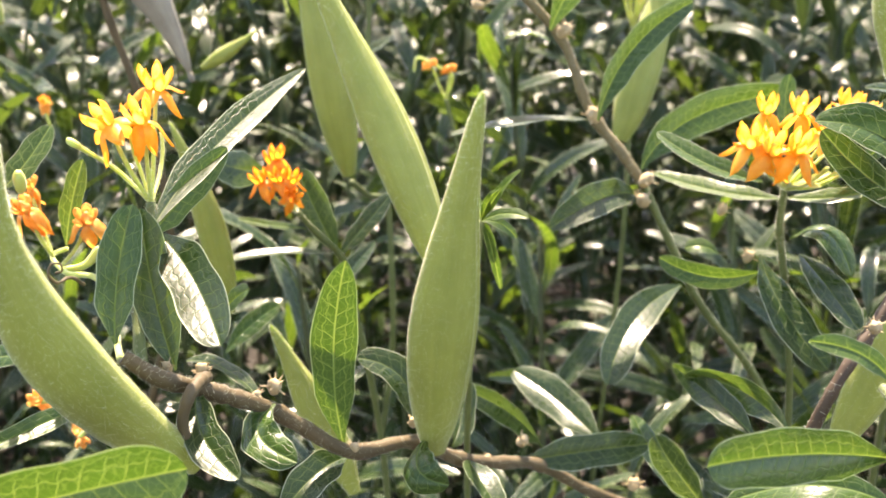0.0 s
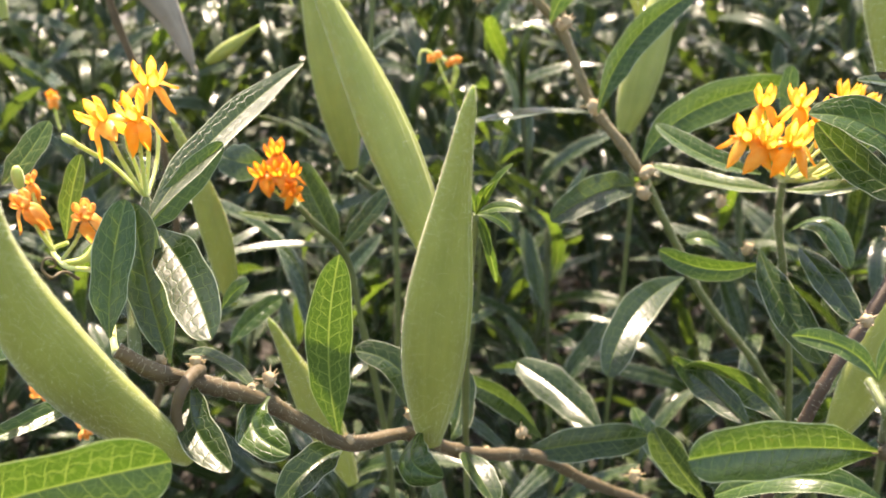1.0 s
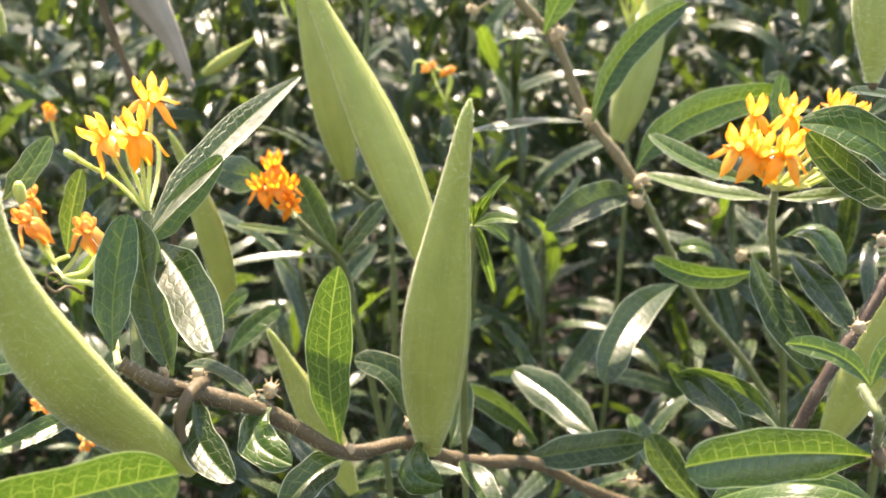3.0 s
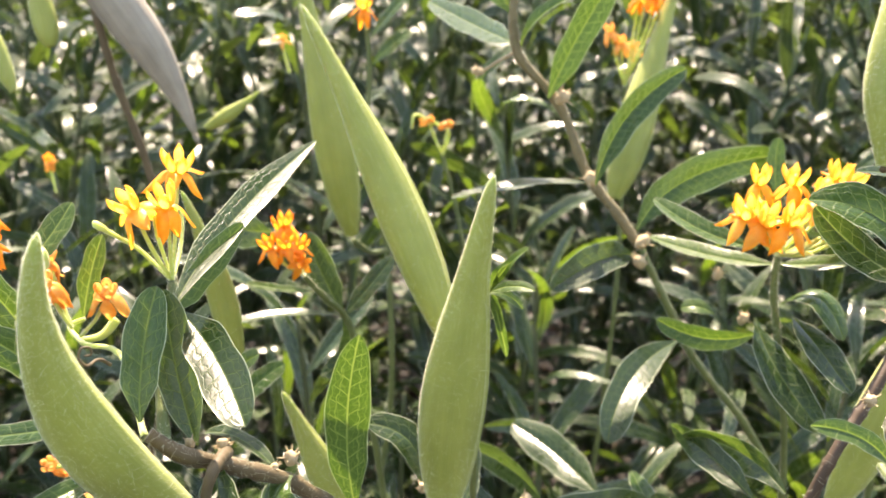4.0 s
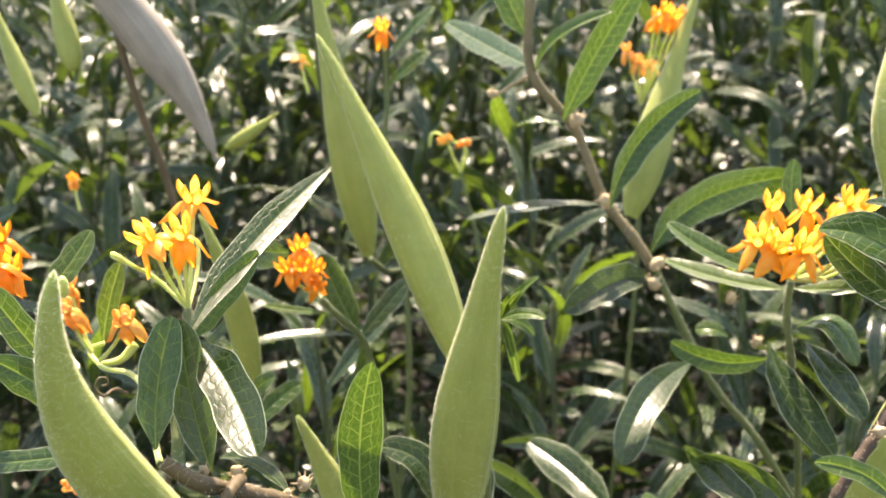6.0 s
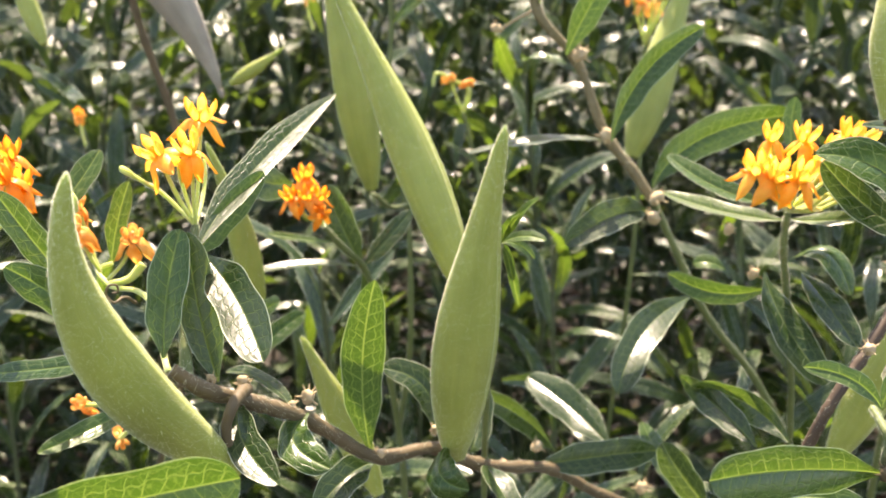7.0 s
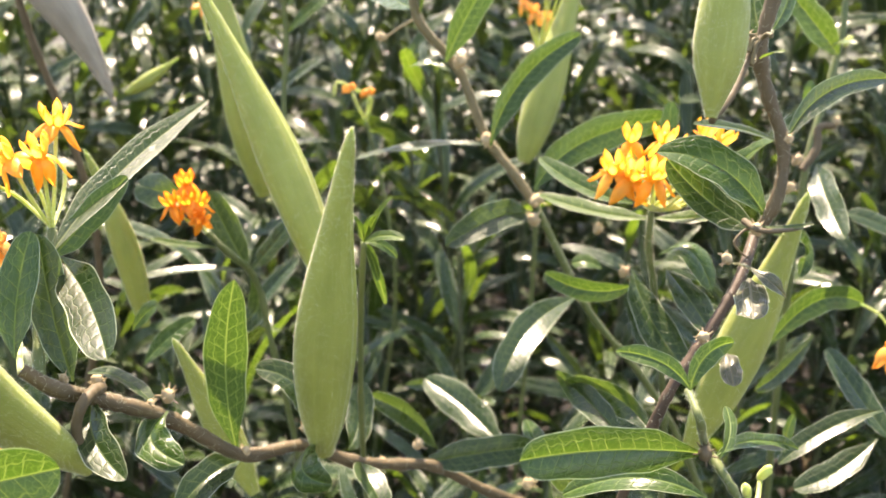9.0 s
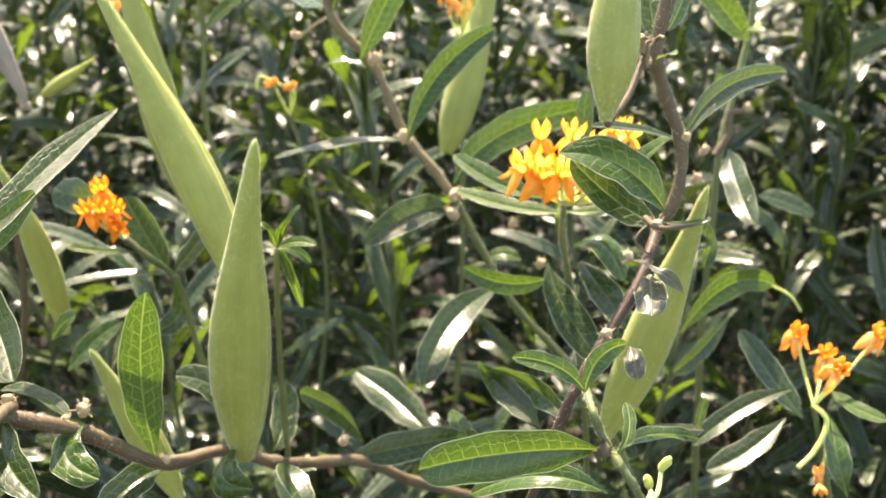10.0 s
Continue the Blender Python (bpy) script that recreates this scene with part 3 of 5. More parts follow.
# ---- the plants in front ----
front = plant(0.22, 0.4, "arching brown milkweed stem bearing pods, leaves and orange flowers")
stem(front, [(0.22, 0.4, 0), (0.17, 0.385, 0.2), (0.1101, 0.2997, 0.321), (0.0725, 0.2855, 0.3508), (0.0451, 0.2719, 0.3701), (0.0265, 0.2589, 0.3876), (0.0148, 0.2458, 0.396), (0.002, 0.2261, 0.4096), (-0.0092, 0.2151, 0.4208), (-0.0232, 0.2025, 0.4256), (-0.0336, 0.1959, 0.4363), (-0.0388, 0.1915, 0.4425), (-0.0455, 0.1845, 0.4493), (-0.0513, 0.1806, 0.4533), (-0.0579, 0.175, 0.4587), (-0.0637, 0.1744, 0.4632)], 0.0021, 0.0016, STEM, fuzz=2600)
stem(front, [(-0.0614, 0.177, 0.4585), (-0.0646, 0.1894, 0.4689), (-0.0642, 0.1973, 0.4787), (-0.0645, 0.2035, 0.4853)], 0.0014, 0.001, STEM_GREEN, "flower_stalk", fuzz=400, nodes=False)
stem(front, [(-0.0498, 0.1823, 0.455), (-0.05, 0.1766, 0.4568), (-0.0509, 0.172, 0.456), (-0.052, 0.1706, 0.4523), (-0.0518, 0.1706, 0.4466), (-0.0514, 0.1711, 0.4422)], 0.0014, 0.0011, STEM, "pod_stalk", nodes=False)
pod(front, (-0.051, 0.173, 0.4402), (-0.0703, 0.1539, 0.4782), (-0.0714, 0.1503, 0.5132), 0.00682, POD, 4200, label="large curved green seed pod, velvety", seam=0.15)
pod(front, (-0.0034, 0.2116, 0.4206), (-0.0009, 0.2052, 0.4646), (0.0059, 0.2014, 0.5111), 0.00769, POD, 4200, label="upright pale green seed pod with fine stripes")
pod(front, (-0.0012, 0.2293, 0.4579), (-0.0189, 0.2458, 0.4981), (-0.0413, 0.2592, 0.5412), 0.00621, POD, 2600, label="long green seed pod with a bright seam")
stem(front, [(-0.006, 0.2186, 0.4194), (-0.0047, 0.2253, 0.4233), (-0.0029, 0.2402, 0.4437), (-0.0038, 0.2442, 0.4517)], 0.0016, 0.0014, STEM, "pod_stalk", nodes=False)
pod(front, (-0.0242, 0.2242, 0.3998), (-0.0353, 0.2286, 0.4235), (-0.0454, 0.2301, 0.4453), 0.00484, POD, 1500)
leaf(front, (-0.0246, 0.2033, 0.4272), (-0.0266, 0.2058, 0.4486), (-0.0234, 0.2068, 0.4717), 0.0107, (0.15, -1, 0.15), LEAF_YOUNG, fold=10, blunt=0.6, point=0.75)
leaf(front, (-0.0661, 0.1775, 0.4644), (-0.0662, 0.183, 0.4765), (-0.0638, 0.1889, 0.4897), 0.0097, (-0.25, -1, -0.05), LEAF, fold=14)
leaf(front, (-0.0564, 0.183, 0.4561), (-0.0607, 0.1874, 0.4712), (-0.0631, 0.1905, 0.4885), 0.0095, (0.5, -1, -0.1), LEAF_DARK, fold=18)
leaf(front, (-0.0605, 0.1953, 0.4812), (-0.0507, 0.1824, 0.4759), (-0.0424, 0.1657, 0.4700), 0.0112, (-0.35, -0.49, 0.80), LEAF_DARK, fold=26, curl=0.04, wave=0.5, blunt=0.3, point=0.0)
leaf(front, (-0.0634, 0.1986, 0.4813), (-0.0551, 0.2296, 0.4923), (-0.0389, 0.2661, 0.5041), 0.0086, (0.27, -0.40, 0.88), LEAF_DARK, fold=22, blunt=0.75, curl=0.04, wave=0.25, point=0.9)
leaf(front, (-0.0518, 0.1829, 0.4530), (-0.0491, 0.1719, 0.4483), (-0.0395, 0.1606, 0.4449), 0.0083, (-0.20, -0.43, 0.88), LEAF_DARK, fold=20, curl=0.04, wave=0.25)
leaf(front, (-0.0376, 0.1905, 0.4445), (-0.0400, 0.1829, 0.4415), (-0.0309, 0.1751, 0.4396), 0.0093, (-0.29, -0.46, 0.84), LEAF, fold=24, curl=0.35, wave=3.2)
leaf(front, (-0.0052, 0.21, 0.425), (-0.0068, 0.1953, 0.4256), (0.0003, 0.1958, 0.4212), 0.0097, (-0.3, -0.8, 0.5), LEAF, fold=25, curl=0.6, wave=1.8)
leaf(front, (-0.0085, 0.2302, 0.4163), (-0.0121, 0.2345, 0.4282), (-0.0237, 0.2327, 0.4348), 0.0102, (0.3, -0.5, 0.8), LEAF_DARK, fold=16)
leaf(front, (-0.0242, 0.2048, 0.4224), (-0.0302, 0.1962, 0.4233), (-0.0365, 0.1874, 0.4192), 0.0090, (0.42, -0.44, 0.80), LEAF_DARK, fold=24, curl=0.04, wave=0.25)
leaf(front, (0.0231, 0.2601, 0.3873), (0.0413, 0.2638, 0.3888), (0.0629, 0.2674, 0.3898), 0.0108, (0.1, -0.9, 0.5), LEAF_DARK, fold=16)
leaf(front, (0.0546, 0.3041, 0.3678), (0.0415, 0.3233, 0.3733), (0.0261, 0.3427, 0.3762), 0.0147, (-0.41, -0.45, 0.79), LEAF_DARK, fold=26, curl=0.25, wave=1.6)
leaf(front, (0.029, 0.2618, 0.3918), (0.0207, 0.2917, 0.3865), (0.005, 0.3122, 0.3842), 0.0105, (-0.2, -1, 0.15), LEAF_DARK, fold=18)
leaf(front, (0.0058, 0.2273, 0.4081), (0.0084, 0.2177, 0.4084), (0.0132, 0.2093, 0.4048), 0.0092, (0.30, -0.05, 0.95), LEAF_DARK, fold=20, curl=0.04, wave=0.25)
leaf(front, (0.0014, 0.2398, 0.4047), (0.0039, 0.2513, 0.407), (0.0046, 0.2603, 0.4169), 0.0087, (0.2, -1, 0.2), LEAF_DARK, fold=14)
leaf(front, (-0.0587, 0.1998, 0.4497), (-0.052, 0.203, 0.4468), (-0.0432, 0.1991, 0.4418), 0.0060, (0.45, 0.01, 0.89), LEAF_DARK, fold=16.0, curl=0.04, wave=0.25)
leaf(front, (-0.0877, 0.1283, 0.4527), (-0.0623, 0.1254, 0.4632), (-0.0387, 0.1252, 0.4697), 0.0130, (-0.1, -1, 0.04), LEAF_YOUNG, fold=20, blunt=0.05, curl=0.1, point=0.0)
leaf(front, (-0.081, 0.1836, 0.4604), (-0.0947, 0.1857, 0.457), (-0.1123, 0.1897, 0.4529), 0.0055, (0, -0.6, 0.8), LEAF, fold=14)
leaf(front, (-0.0853, 0.1817, 0.4718), (-0.0891, 0.178, 0.4788), (-0.0966, 0.1752, 0.4854), 0.0076, (0.2, -0.8, 0.5), LEAF_YOUNG, fold=14)
leaf(front, (-0.0878, 0.1828, 0.4802), (-0.0921, 0.1799, 0.4894), (-0.0979, 0.178, 0.5008), 0.0068, (0.5, -0.8, 0.5), LEAF, fold=16)
leaf(front, (-0.102, 0.2166, 0.4841), (-0.0978, 0.2217, 0.4894), (-0.0937, 0.2275, 0.4965), 0.0073, (-0.3, -1, 0.1), LEAF_YOUNG, fold=14)
leaf(front, (-0.0949, 0.2311, 0.4654), (-0.0918, 0.2299, 0.4768), (-0.0874, 0.2287, 0.4881), 0.0064, (0.1, -0.6, 0.8), LEAF_DARK, fold=14)
leaf(front, (-0.0820, 0.2087, 0.4360), (-0.0909, 0.1998, 0.4343), (-0.0999, 0.1851, 0.4352), 0.0055, (0.50, -0.40, 0.77), LEAF, fold=20, curl=0.04, wave=0.25)
leaf(front, (-0.0642, 0.1999, 0.4792), (-0.0599, 0.2124, 0.4843), (-0.0525, 0.2259, 0.4921), 0.0075, (0.3, -1, -0.1), LEAF_YOUNG, fold=10)
stub(front, (-0.0503, 0.1837, 0.455), (-0.3, -0.5, 0.9), 1.1, 0)
stub(front, (-0.048, 0.1839, 0.4499), (0.4, -0.5, 0.9), 0.9, 1)
stub(front, (-0.0386, 0.195, 0.4452), (0.2, -0.5, 0.9), 1.3, 2)
stub(front, (-0.0218, 0.2028, 0.4257), (-0.1, -0.5, 0.9), 0.9, 3)
stub(front, (-0.0088, 0.2181, 0.4238), (0.1, -0.5, 0.9), 1.0, 4)
stub(front, (0.0217, 0.2577, 0.3952), (0.5, -0.5, 0.9), 1.3, 5)
stub(front, (0.0114, 0.2429, 0.3984), (0.2, -0.5, 0.9), 0.9, 6)
stub(front, (-0.0565, 0.1794, 0.458), (-0.2, -0.5, 0.9), 0.8, 7)
stub(front, (0.0609, 0.2792, 0.3666), (0.1, -0.5, 0.9), 1.6, 8)
stub(front, (-0.0417, 0.19, 0.4461), (0.3, -0.5, 0.9), 0.8, 9)
flower(front, (-0.0635, 0.2103, 0.5080), (0.12, -0.3, 1), 1.0, ORANGE, YELLOW, 34, (-0.0645, 0.2035, 0.4854))
flower(front, (-0.0694, 0.1967, 0.5031), (-0.40, -0.35, 0.8), 1.02, ORANGE, YELLOW, 22, (-0.0645, 0.2035, 0.4854), 0.9)
flower(front, (-0.0627, 0.1972, 0.504), (-0.08, -0.3, 0.95), 0.95, ORANGE, YELLOW, -4, (-0.0645, 0.2035, 0.4854))
stem(front, [(-0.0645, 0.2035, 0.4854), (-0.0672, 0.2067, 0.492), (-0.0669, 0.2024, 0.4978), (-0.0667, 0.2014, 0.5009)], 0.00042, 0.00046, STALK, "pedicel", fuzz=160, nodes=False)
stem(front, [(-0.0645, 0.2035, 0.4854), (-0.0718, 0.2047, 0.4925), (-0.0747, 0.1991, 0.4973), (-0.0775, 0.1978, 0.4997)], 0.00042, 0.00055, STALK, "pedicel", fuzz=160, nodes=False)
stem(front, [(-0.0645, 0.2035, 0.4854), (-0.0645, 0.2125, 0.4904), (-0.0647, 0.2161, 0.4944), (-0.065, 0.2172, 0.4975)], 0.00042, 0.00046, STALK, "pedicel", fuzz=160, nodes=False)
stub(front, (-0.0764, 0.1976, 0.4991), (-0.8, -0.2, 0.6), 0.75, 1, STALK, 'bud')
flower(front, (-0.0989, 0.2206, 0.4775), (-0.2, -0.4, 0.8), 1.0, WILTED, WILTED, -18, (-0.0965, 0.2264, 0.4641))
flower(front, (-0.0848, 0.2197, 0.4752), (0.1, -0.5, 0.8), 1.05, WILTED, WILTED, -10, (-0.0944, 0.2257, 0.4622))
flower(front, (-0.1017, 0.2301, 0.4801), (0, -0.2, 1), 0.8, WILTED, WILTED, -55, (-0.0965, 0.2264, 0.4641))
stem(front, [(-0.0662, 0.18, 0.4594), (-0.0843, 0.2183, 0.4623), (-0.0955, 0.2281, 0.4601), (-0.0996, 0.2341, 0.462), (-0.0961, 0.2346, 0.4633)], 0.0008, 0.0006, STALK, "flower_stalk", nodes=False)
stem(front, [(-0.0955, 0.2281, 0.4601), (-0.0907, 0.2304, 0.4605), (-0.0872, 0.2327, 0.4641)], 0.0007, 0.0013, STALK, "curled_stalk", nodes=False)
flower(front, (-0.1100, 0.2379, 0.4180), (-0.2, -0.4, 0.5), 0.85, WILTED, WILTED, -45)
stem(front, [(-0.1100, 0.2379, 0.4180), (-0.0983, 0.2368, 0.4197), (-0.0876, 0.2314, 0.4253)], 0.0007, 0.0006, STALK, "pedicel", nodes=False)
flower(front, (-0.1014, 0.2402, 0.4056), (0.3, -0.4, -0.2), 0.7, WILTED, WILTED, -50)
stem(front, [(-0.1014, 0.2402, 0.4056), (-0.0949, 0.2348, 0.4141), (-0.0876, 0.2314, 0.4253)], 0.0007, 0.0006, STALK, "pedicel", nodes=False)
flower(front, (-0.1068, 0.2034, 0.4947), (-0.2, -0.4, 0.9), 0.95, DEEP, DEEP, 0, (-0.1171, 0.2065, 0.4765))
stem(front, [(-0.0722, 0.1808, 0.4757), (-0.0725, 0.1739, 0.4798), (-0.0734, 0.1708, 0.4801), (-0.0745, 0.1704, 0.482), (-0.0738, 0.1711, 0.4837), (-0.0728, 0.172, 0.4833), (-0.0728, 0.1724, 0.4817), (-0.074, 0.1724, 0.4814)], 0.0004, 0.0002, STEM, "curled_tendril", nodes=False)
flower(front, (-0.1141, 0.214, 0.4952), (-0.3, -0.3, 0.9), 0.95, DEEP, DEEP, 0, (-0.1171, 0.2065, 0.4765))
flower(front, (-0.1125, 0.2185, 0.4959), (0.1, -0.3, 0.9), 0.9, DEEP, DEEP, 0, (-0.1171, 0.2065, 0.4765))
stub(front, (-0.0963, 0.2131, 0.4851), (0.1, -0.3, 0.9), 1.3, 1, STALK, 'bud')
flower(front, (-0.1064, 0.2087, 0.4915), (0.2, -0.4, 0.9), 0.9, DEEP, DEEP, 0, (-0.1171, 0.2065, 0.4765))

middle = plant(0.21, 0.37, "tall hairy brown milkweed stem with paired leaves at its joints")
stem(middle, [(0.21, 0.37, 0), (0.17, 0.355, 0.25), (0.1069, 0.317, 0.3917), (0.0829, 0.3101, 0.4223), (0.0752, 0.3099, 0.4365), (0.0631, 0.3112, 0.4595)], 0.0015, 0.0013, STEM_GREEN, "lower_stem", fuzz=900)
stem(middle, [(0.0634, 0.3112, 0.4590), (0.0550, 0.3145, 0.4705), (0.0472, 0.3188, 0.4794), (0.0349, 0.3263, 0.5054), (0.0212, 0.3290, 0.5212), (0.0196, 0.3305, 0.5441), (0.0210, 0.3346, 0.5653)], 0.0017, 0.0015, STEM_TAN, fuzz=900)
stub(middle, (0.0616, 0.3063, 0.4617), (0.4, -0.6, 0.7), 1.7, 0)
stub(middle, (0.0464, 0.3132, 0.4807), (-0.4, -0.6, 0.7), 1.7, 1)
stub(middle, (0.0348, 0.3224, 0.506), (0.5, -0.6, 0.7), 1.7, 2)
stub(middle, (0.0623, 0.304, 0.4554), (-0.3, -0.6, 0.7), 1.7, 3)
leaf(middle, (0.046, 0.3061, 0.4819), (0.0574, 0.3189, 0.502), (0.079, 0.3336, 0.5158), 0.0107, (0.35, -0.9, 0.4), LEAF, fold=28)
leaf(middle, (0.031, 0.3189, 0.5077), (0.041, 0.3254, 0.5277), (0.0583, 0.3342, 0.5552), 0.0109, (0.4, -0.9, 0.3), LEAF_YOUNG, fold=16)
leaf(middle, (0.0221, 0.3293, 0.5215), (0.0285, 0.3231, 0.5341), (0.0445, 0.3157, 0.5431), 0.0069, (-0.3, -0.5, 0.8), LEAF_YOUNG, fold=30)
leaf(middle, (0.0200, 0.3272, 0.5244), (0.0091, 0.3560, 0.5265), (-0.0083, 0.3955, 0.5320), 0.0099, (0.1, -1, 0.2), LEAF, fold=18)
leaf(middle, (0.0193, 0.3290, 0.5334), (0.0133, 0.3325, 0.5439), (0.0075, 0.3372, 0.5580), 0.0096, (-0.3, -0.8, 0.5), LEAF, fold=18)
leaf(middle, (0.0459, 0.3210, 0.4787), (0.0245, 0.3192, 0.4785), (-0.0003, 0.3204, 0.4731), 0.0073, (-0.12, -0.12, 0.99), LEAF_DARK, fold=12, wave=1.6, curl=0.04)
leaf(middle, (0.0614, 0.3118, 0.4562), (0.0482, 0.3017, 0.4578), (0.0311, 0.2899, 0.4516), 0.0116, (0.37, -0.65, 0.66), LEAF_DARK, fold=26.0, curl=0.04, wave=0.8)
leaf(middle, (0.0808, 0.3203, 0.4212), (0.0604, 0.2955, 0.4185), (0.0493, 0.2730, 0.4068), 0.0125, (0.27, -0.49, 0.83), LEAF_DARK, fold=26, curl=0.04, wave=0.6, blunt=0.4, point=0.0)
leaf(middle, (0.0330, 0.3337, 0.5020), (0.0257, 0.3361, 0.5040), (0.0173, 0.3379, 0.5020), 0.0061, (-0.02, -0.07, 1.00), LEAF, fold=18, wave=2, curl=0.04)
stem(middle, [(0.0210, 0.3300, 0.5210), (0.0150, 0.3350, 0.5170), (0.0100, 0.3380, 0.5130)], 0.0006, 0.0005, SCAR, "pedicel", nodes=False)
stub(middle, (0.0100, 0.3380, 0.5130), (-0.8, -0.3, 0.2), 1.3, 2, SCAR, 'withered_flower')
pod(middle, (0.0658, 0.3751, 0.4587), (0.0773, 0.3918, 0.4941), (0.0956, 0.4197, 0.5478), 0.00748, POD, 0, label="green seed pod, half behind a leaf")

umbel = plant(0.12, 0.34, "milkweed stem topped by a dense cluster of yellow-orange flowers")
stem(umbel, [(0.12, 0.34, 0), (0.118, 0.31, 0.3), (0.0974, 0.2595, 0.4295), (0.0938, 0.262, 0.4511), (0.0915, 0.262, 0.4628), (0.0912, 0.2616, 0.4735)], 0.0013, 0.001, STEM_GREEN, fuzz=900)
flower(umbel, (0.083, 0.2594, 0.4944), (-0.05, -0.1, 1), 0.94, ORANGE, YELLOW, 0, (0.0912, 0.2616, 0.4735))
flower(umbel, (0.0924, 0.2595, 0.4942), (0.05, -0.1, 1), 1.0, ORANGE, YELLOW, 0, (0.0912, 0.2616, 0.4735))
flower(umbel, (0.0764, 0.2466, 0.4884), (-0.3, -0.3, 0.9), 1.12, ORANGE, YELLOW, 20, (0.0912, 0.2616, 0.4735))
flower(umbel, (0.0856, 0.2405, 0.4884), (0.1, -0.4, 0.9), 1.1, ORANGE, YELLOW, 0, (0.0912, 0.2616, 0.4735))
flower(umbel, (0.0806, 0.2445, 0.4874), (0.0, -0.5, 0.8), 1.12, ORANGE, YELLOW, 30, (0.0912, 0.2616, 0.4735))
flower(umbel, (0.0978, 0.2530, 0.4908), (0.3, -0.2, 0.9), 1.15, ORANGE, YELLOW, 0, (0.0912, 0.2616, 0.4735))
flower(umbel, (0.1049, 0.2623, 0.4952), (0.15, -0.1, 0.95), 0.94, ORANGE, YELLOW, 0, (0.0912, 0.2616, 0.4735))
flower(umbel, (0.1112, 0.2676, 0.4921), (0.5, 0.1, 0.85), 1.0, ORANGE, YELLOW, 25, (0.0912, 0.2616, 0.4735))
leaf(umbel, (0.0912, 0.2616, 0.4735), (0.0934, 0.2554, 0.4773), (0.0955, 0.2531, 0.4792), 0.0022, (0, -0.6, 0.8), STALK, nv=8, nu=5)
leaf(umbel, (0.0912, 0.2616, 0.4735), (0.0962, 0.2571, 0.4777), (0.1011, 0.2565, 0.4799), 0.0022, (0, -0.6, 0.8), STALK, nv=8, nu=5)
leaf(umbel, (0.0912, 0.2616, 0.4735), (0.0912, 0.254, 0.4765), (0.0911, 0.2504, 0.4776), 0.0022, (0, -0.6, 0.8), STALK, nv=8, nu=5)
leaf(umbel, (0.0912, 0.2616, 0.4735), (0.0945, 0.255, 0.4763), (0.0978, 0.2523, 0.4771), 0.0022, (0, -0.6, 0.8), STALK, nv=8, nu=5)
leaf(umbel, (0.0912, 0.2616, 0.4735), (0.089, 0.2533, 0.4775), (0.0867, 0.2489, 0.4795), 0.0022, (0, -0.6, 0.8), STALK, nv=8, nu=5)
stem(umbel, [(0.0912, 0.2616, 0.4735), (0.0962, 0.2546, 0.4762), (0.1012, 0.2496, 0.4810)], 0.00045, 0.0005, STALK, "pedicel", fuzz=120, nodes=False)
stub(umbel, (0.1012, 0.2496, 0.4810), (0.4, -0.5, 0.6), 0.62, 0, STALK, 'bud')
stem(umbel, [(0.0912, 0.2616, 0.4735), (0.0987, 0.2576, 0.4770), (0.1062, 0.2556, 0.4825)], 0.00045, 0.0005, STALK, "pedicel", fuzz=120, nodes=False)
stub(umbel, (0.1062, 0.2556, 0.4825), (0.6, -0.5, 0.6), 0.62, 1, STALK, 'bud')
stem(umbel, [(0.0912, 0.2616, 0.4735), (0.0932, 0.2531, 0.4770), (0.0952, 0.2466, 0.4825)], 0.00045, 0.0005, STALK, "pedicel", fuzz=120, nodes=False)
stub(umbel, (0.0952, 0.2466, 0.4825), (0.2, -0.5, 0.6), 0.62, 2, STALK, 'bud')
stem(umbel, [(0.0912, 0.2616, 0.4735), (0.0882, 0.2541, 0.4775), (0.0852, 0.2486, 0.4835)], 0.00045, 0.0005, STALK, "pedicel", fuzz=120, nodes=False)
stub(umbel, (0.0852, 0.2486, 0.4835), (-0.2, -0.5, 0.6), 0.62, 3, STALK, 'bud')
stem(umbel, [(0.0912, 0.2616, 0.4735), (0.1007, 0.2606, 0.4765), (0.1102, 0.2616, 0.4815)], 0.00045, 0.0005, STALK, "pedicel", fuzz=120, nodes=False)
stub(umbel, (0.1102, 0.2616, 0.4815), (0.8, -0.5, 0.6), 0.62, 4, STALK, 'bud')
leaf(umbel, (0.092, 0.2627, 0.4704), (0.0766, 0.2739, 0.4691), (0.0612, 0.2901, 0.4698), 0.0073, (0, -0.45, 0.9), LEAF_YOUNG, fold=24)
leaf(umbel, (0.0866, 0.2662, 0.4742), (0.0719, 0.2717, 0.4777), (0.0597, 0.2825, 0.484), 0.0080, (0.1, -0.6, 0.8), LEAF, fold=26)
leaf(umbel, (0.0636, 0.3195, 0.4627), (0.0824, 0.3304, 0.4781), (0.1164, 0.3383, 0.4853), 0.0130, (-0.2, -1, 0.1), LEAF, fold=14)
leaf(umbel, (0.1133, 0.3288, 0.4737), (0.1128, 0.332, 0.4826), (0.1142, 0.3355, 0.4921), 0.0072, (0.2, -1, 0.2), LEAF_YOUNG, fold=12)
leaf(umbel, (0.0929, 0.2637, 0.4704), (0.1032, 0.259, 0.472), (0.1117, 0.2549, 0.4753), 0.0061, (0.1, -0.5, 0.9), LEAF_YOUNG, fold=22)
leaf(umbel, (0.0946, 0.2626, 0.4585), (0.1018, 0.2552, 0.4633), (0.1080, 0.2490, 0.4530), 0.0110, (-0.11, -0.07, 0.99), LEAF, fold=20, curl=0.4, wave=0.25)
leaf(umbel, (0.0889, 0.2642, 0.4484), (0.0758, 0.2701, 0.4442), (0.0629, 0.2795, 0.4465), 0.0074, (-0.1, -1, 0.15), LEAF_YOUNG, fold=20)
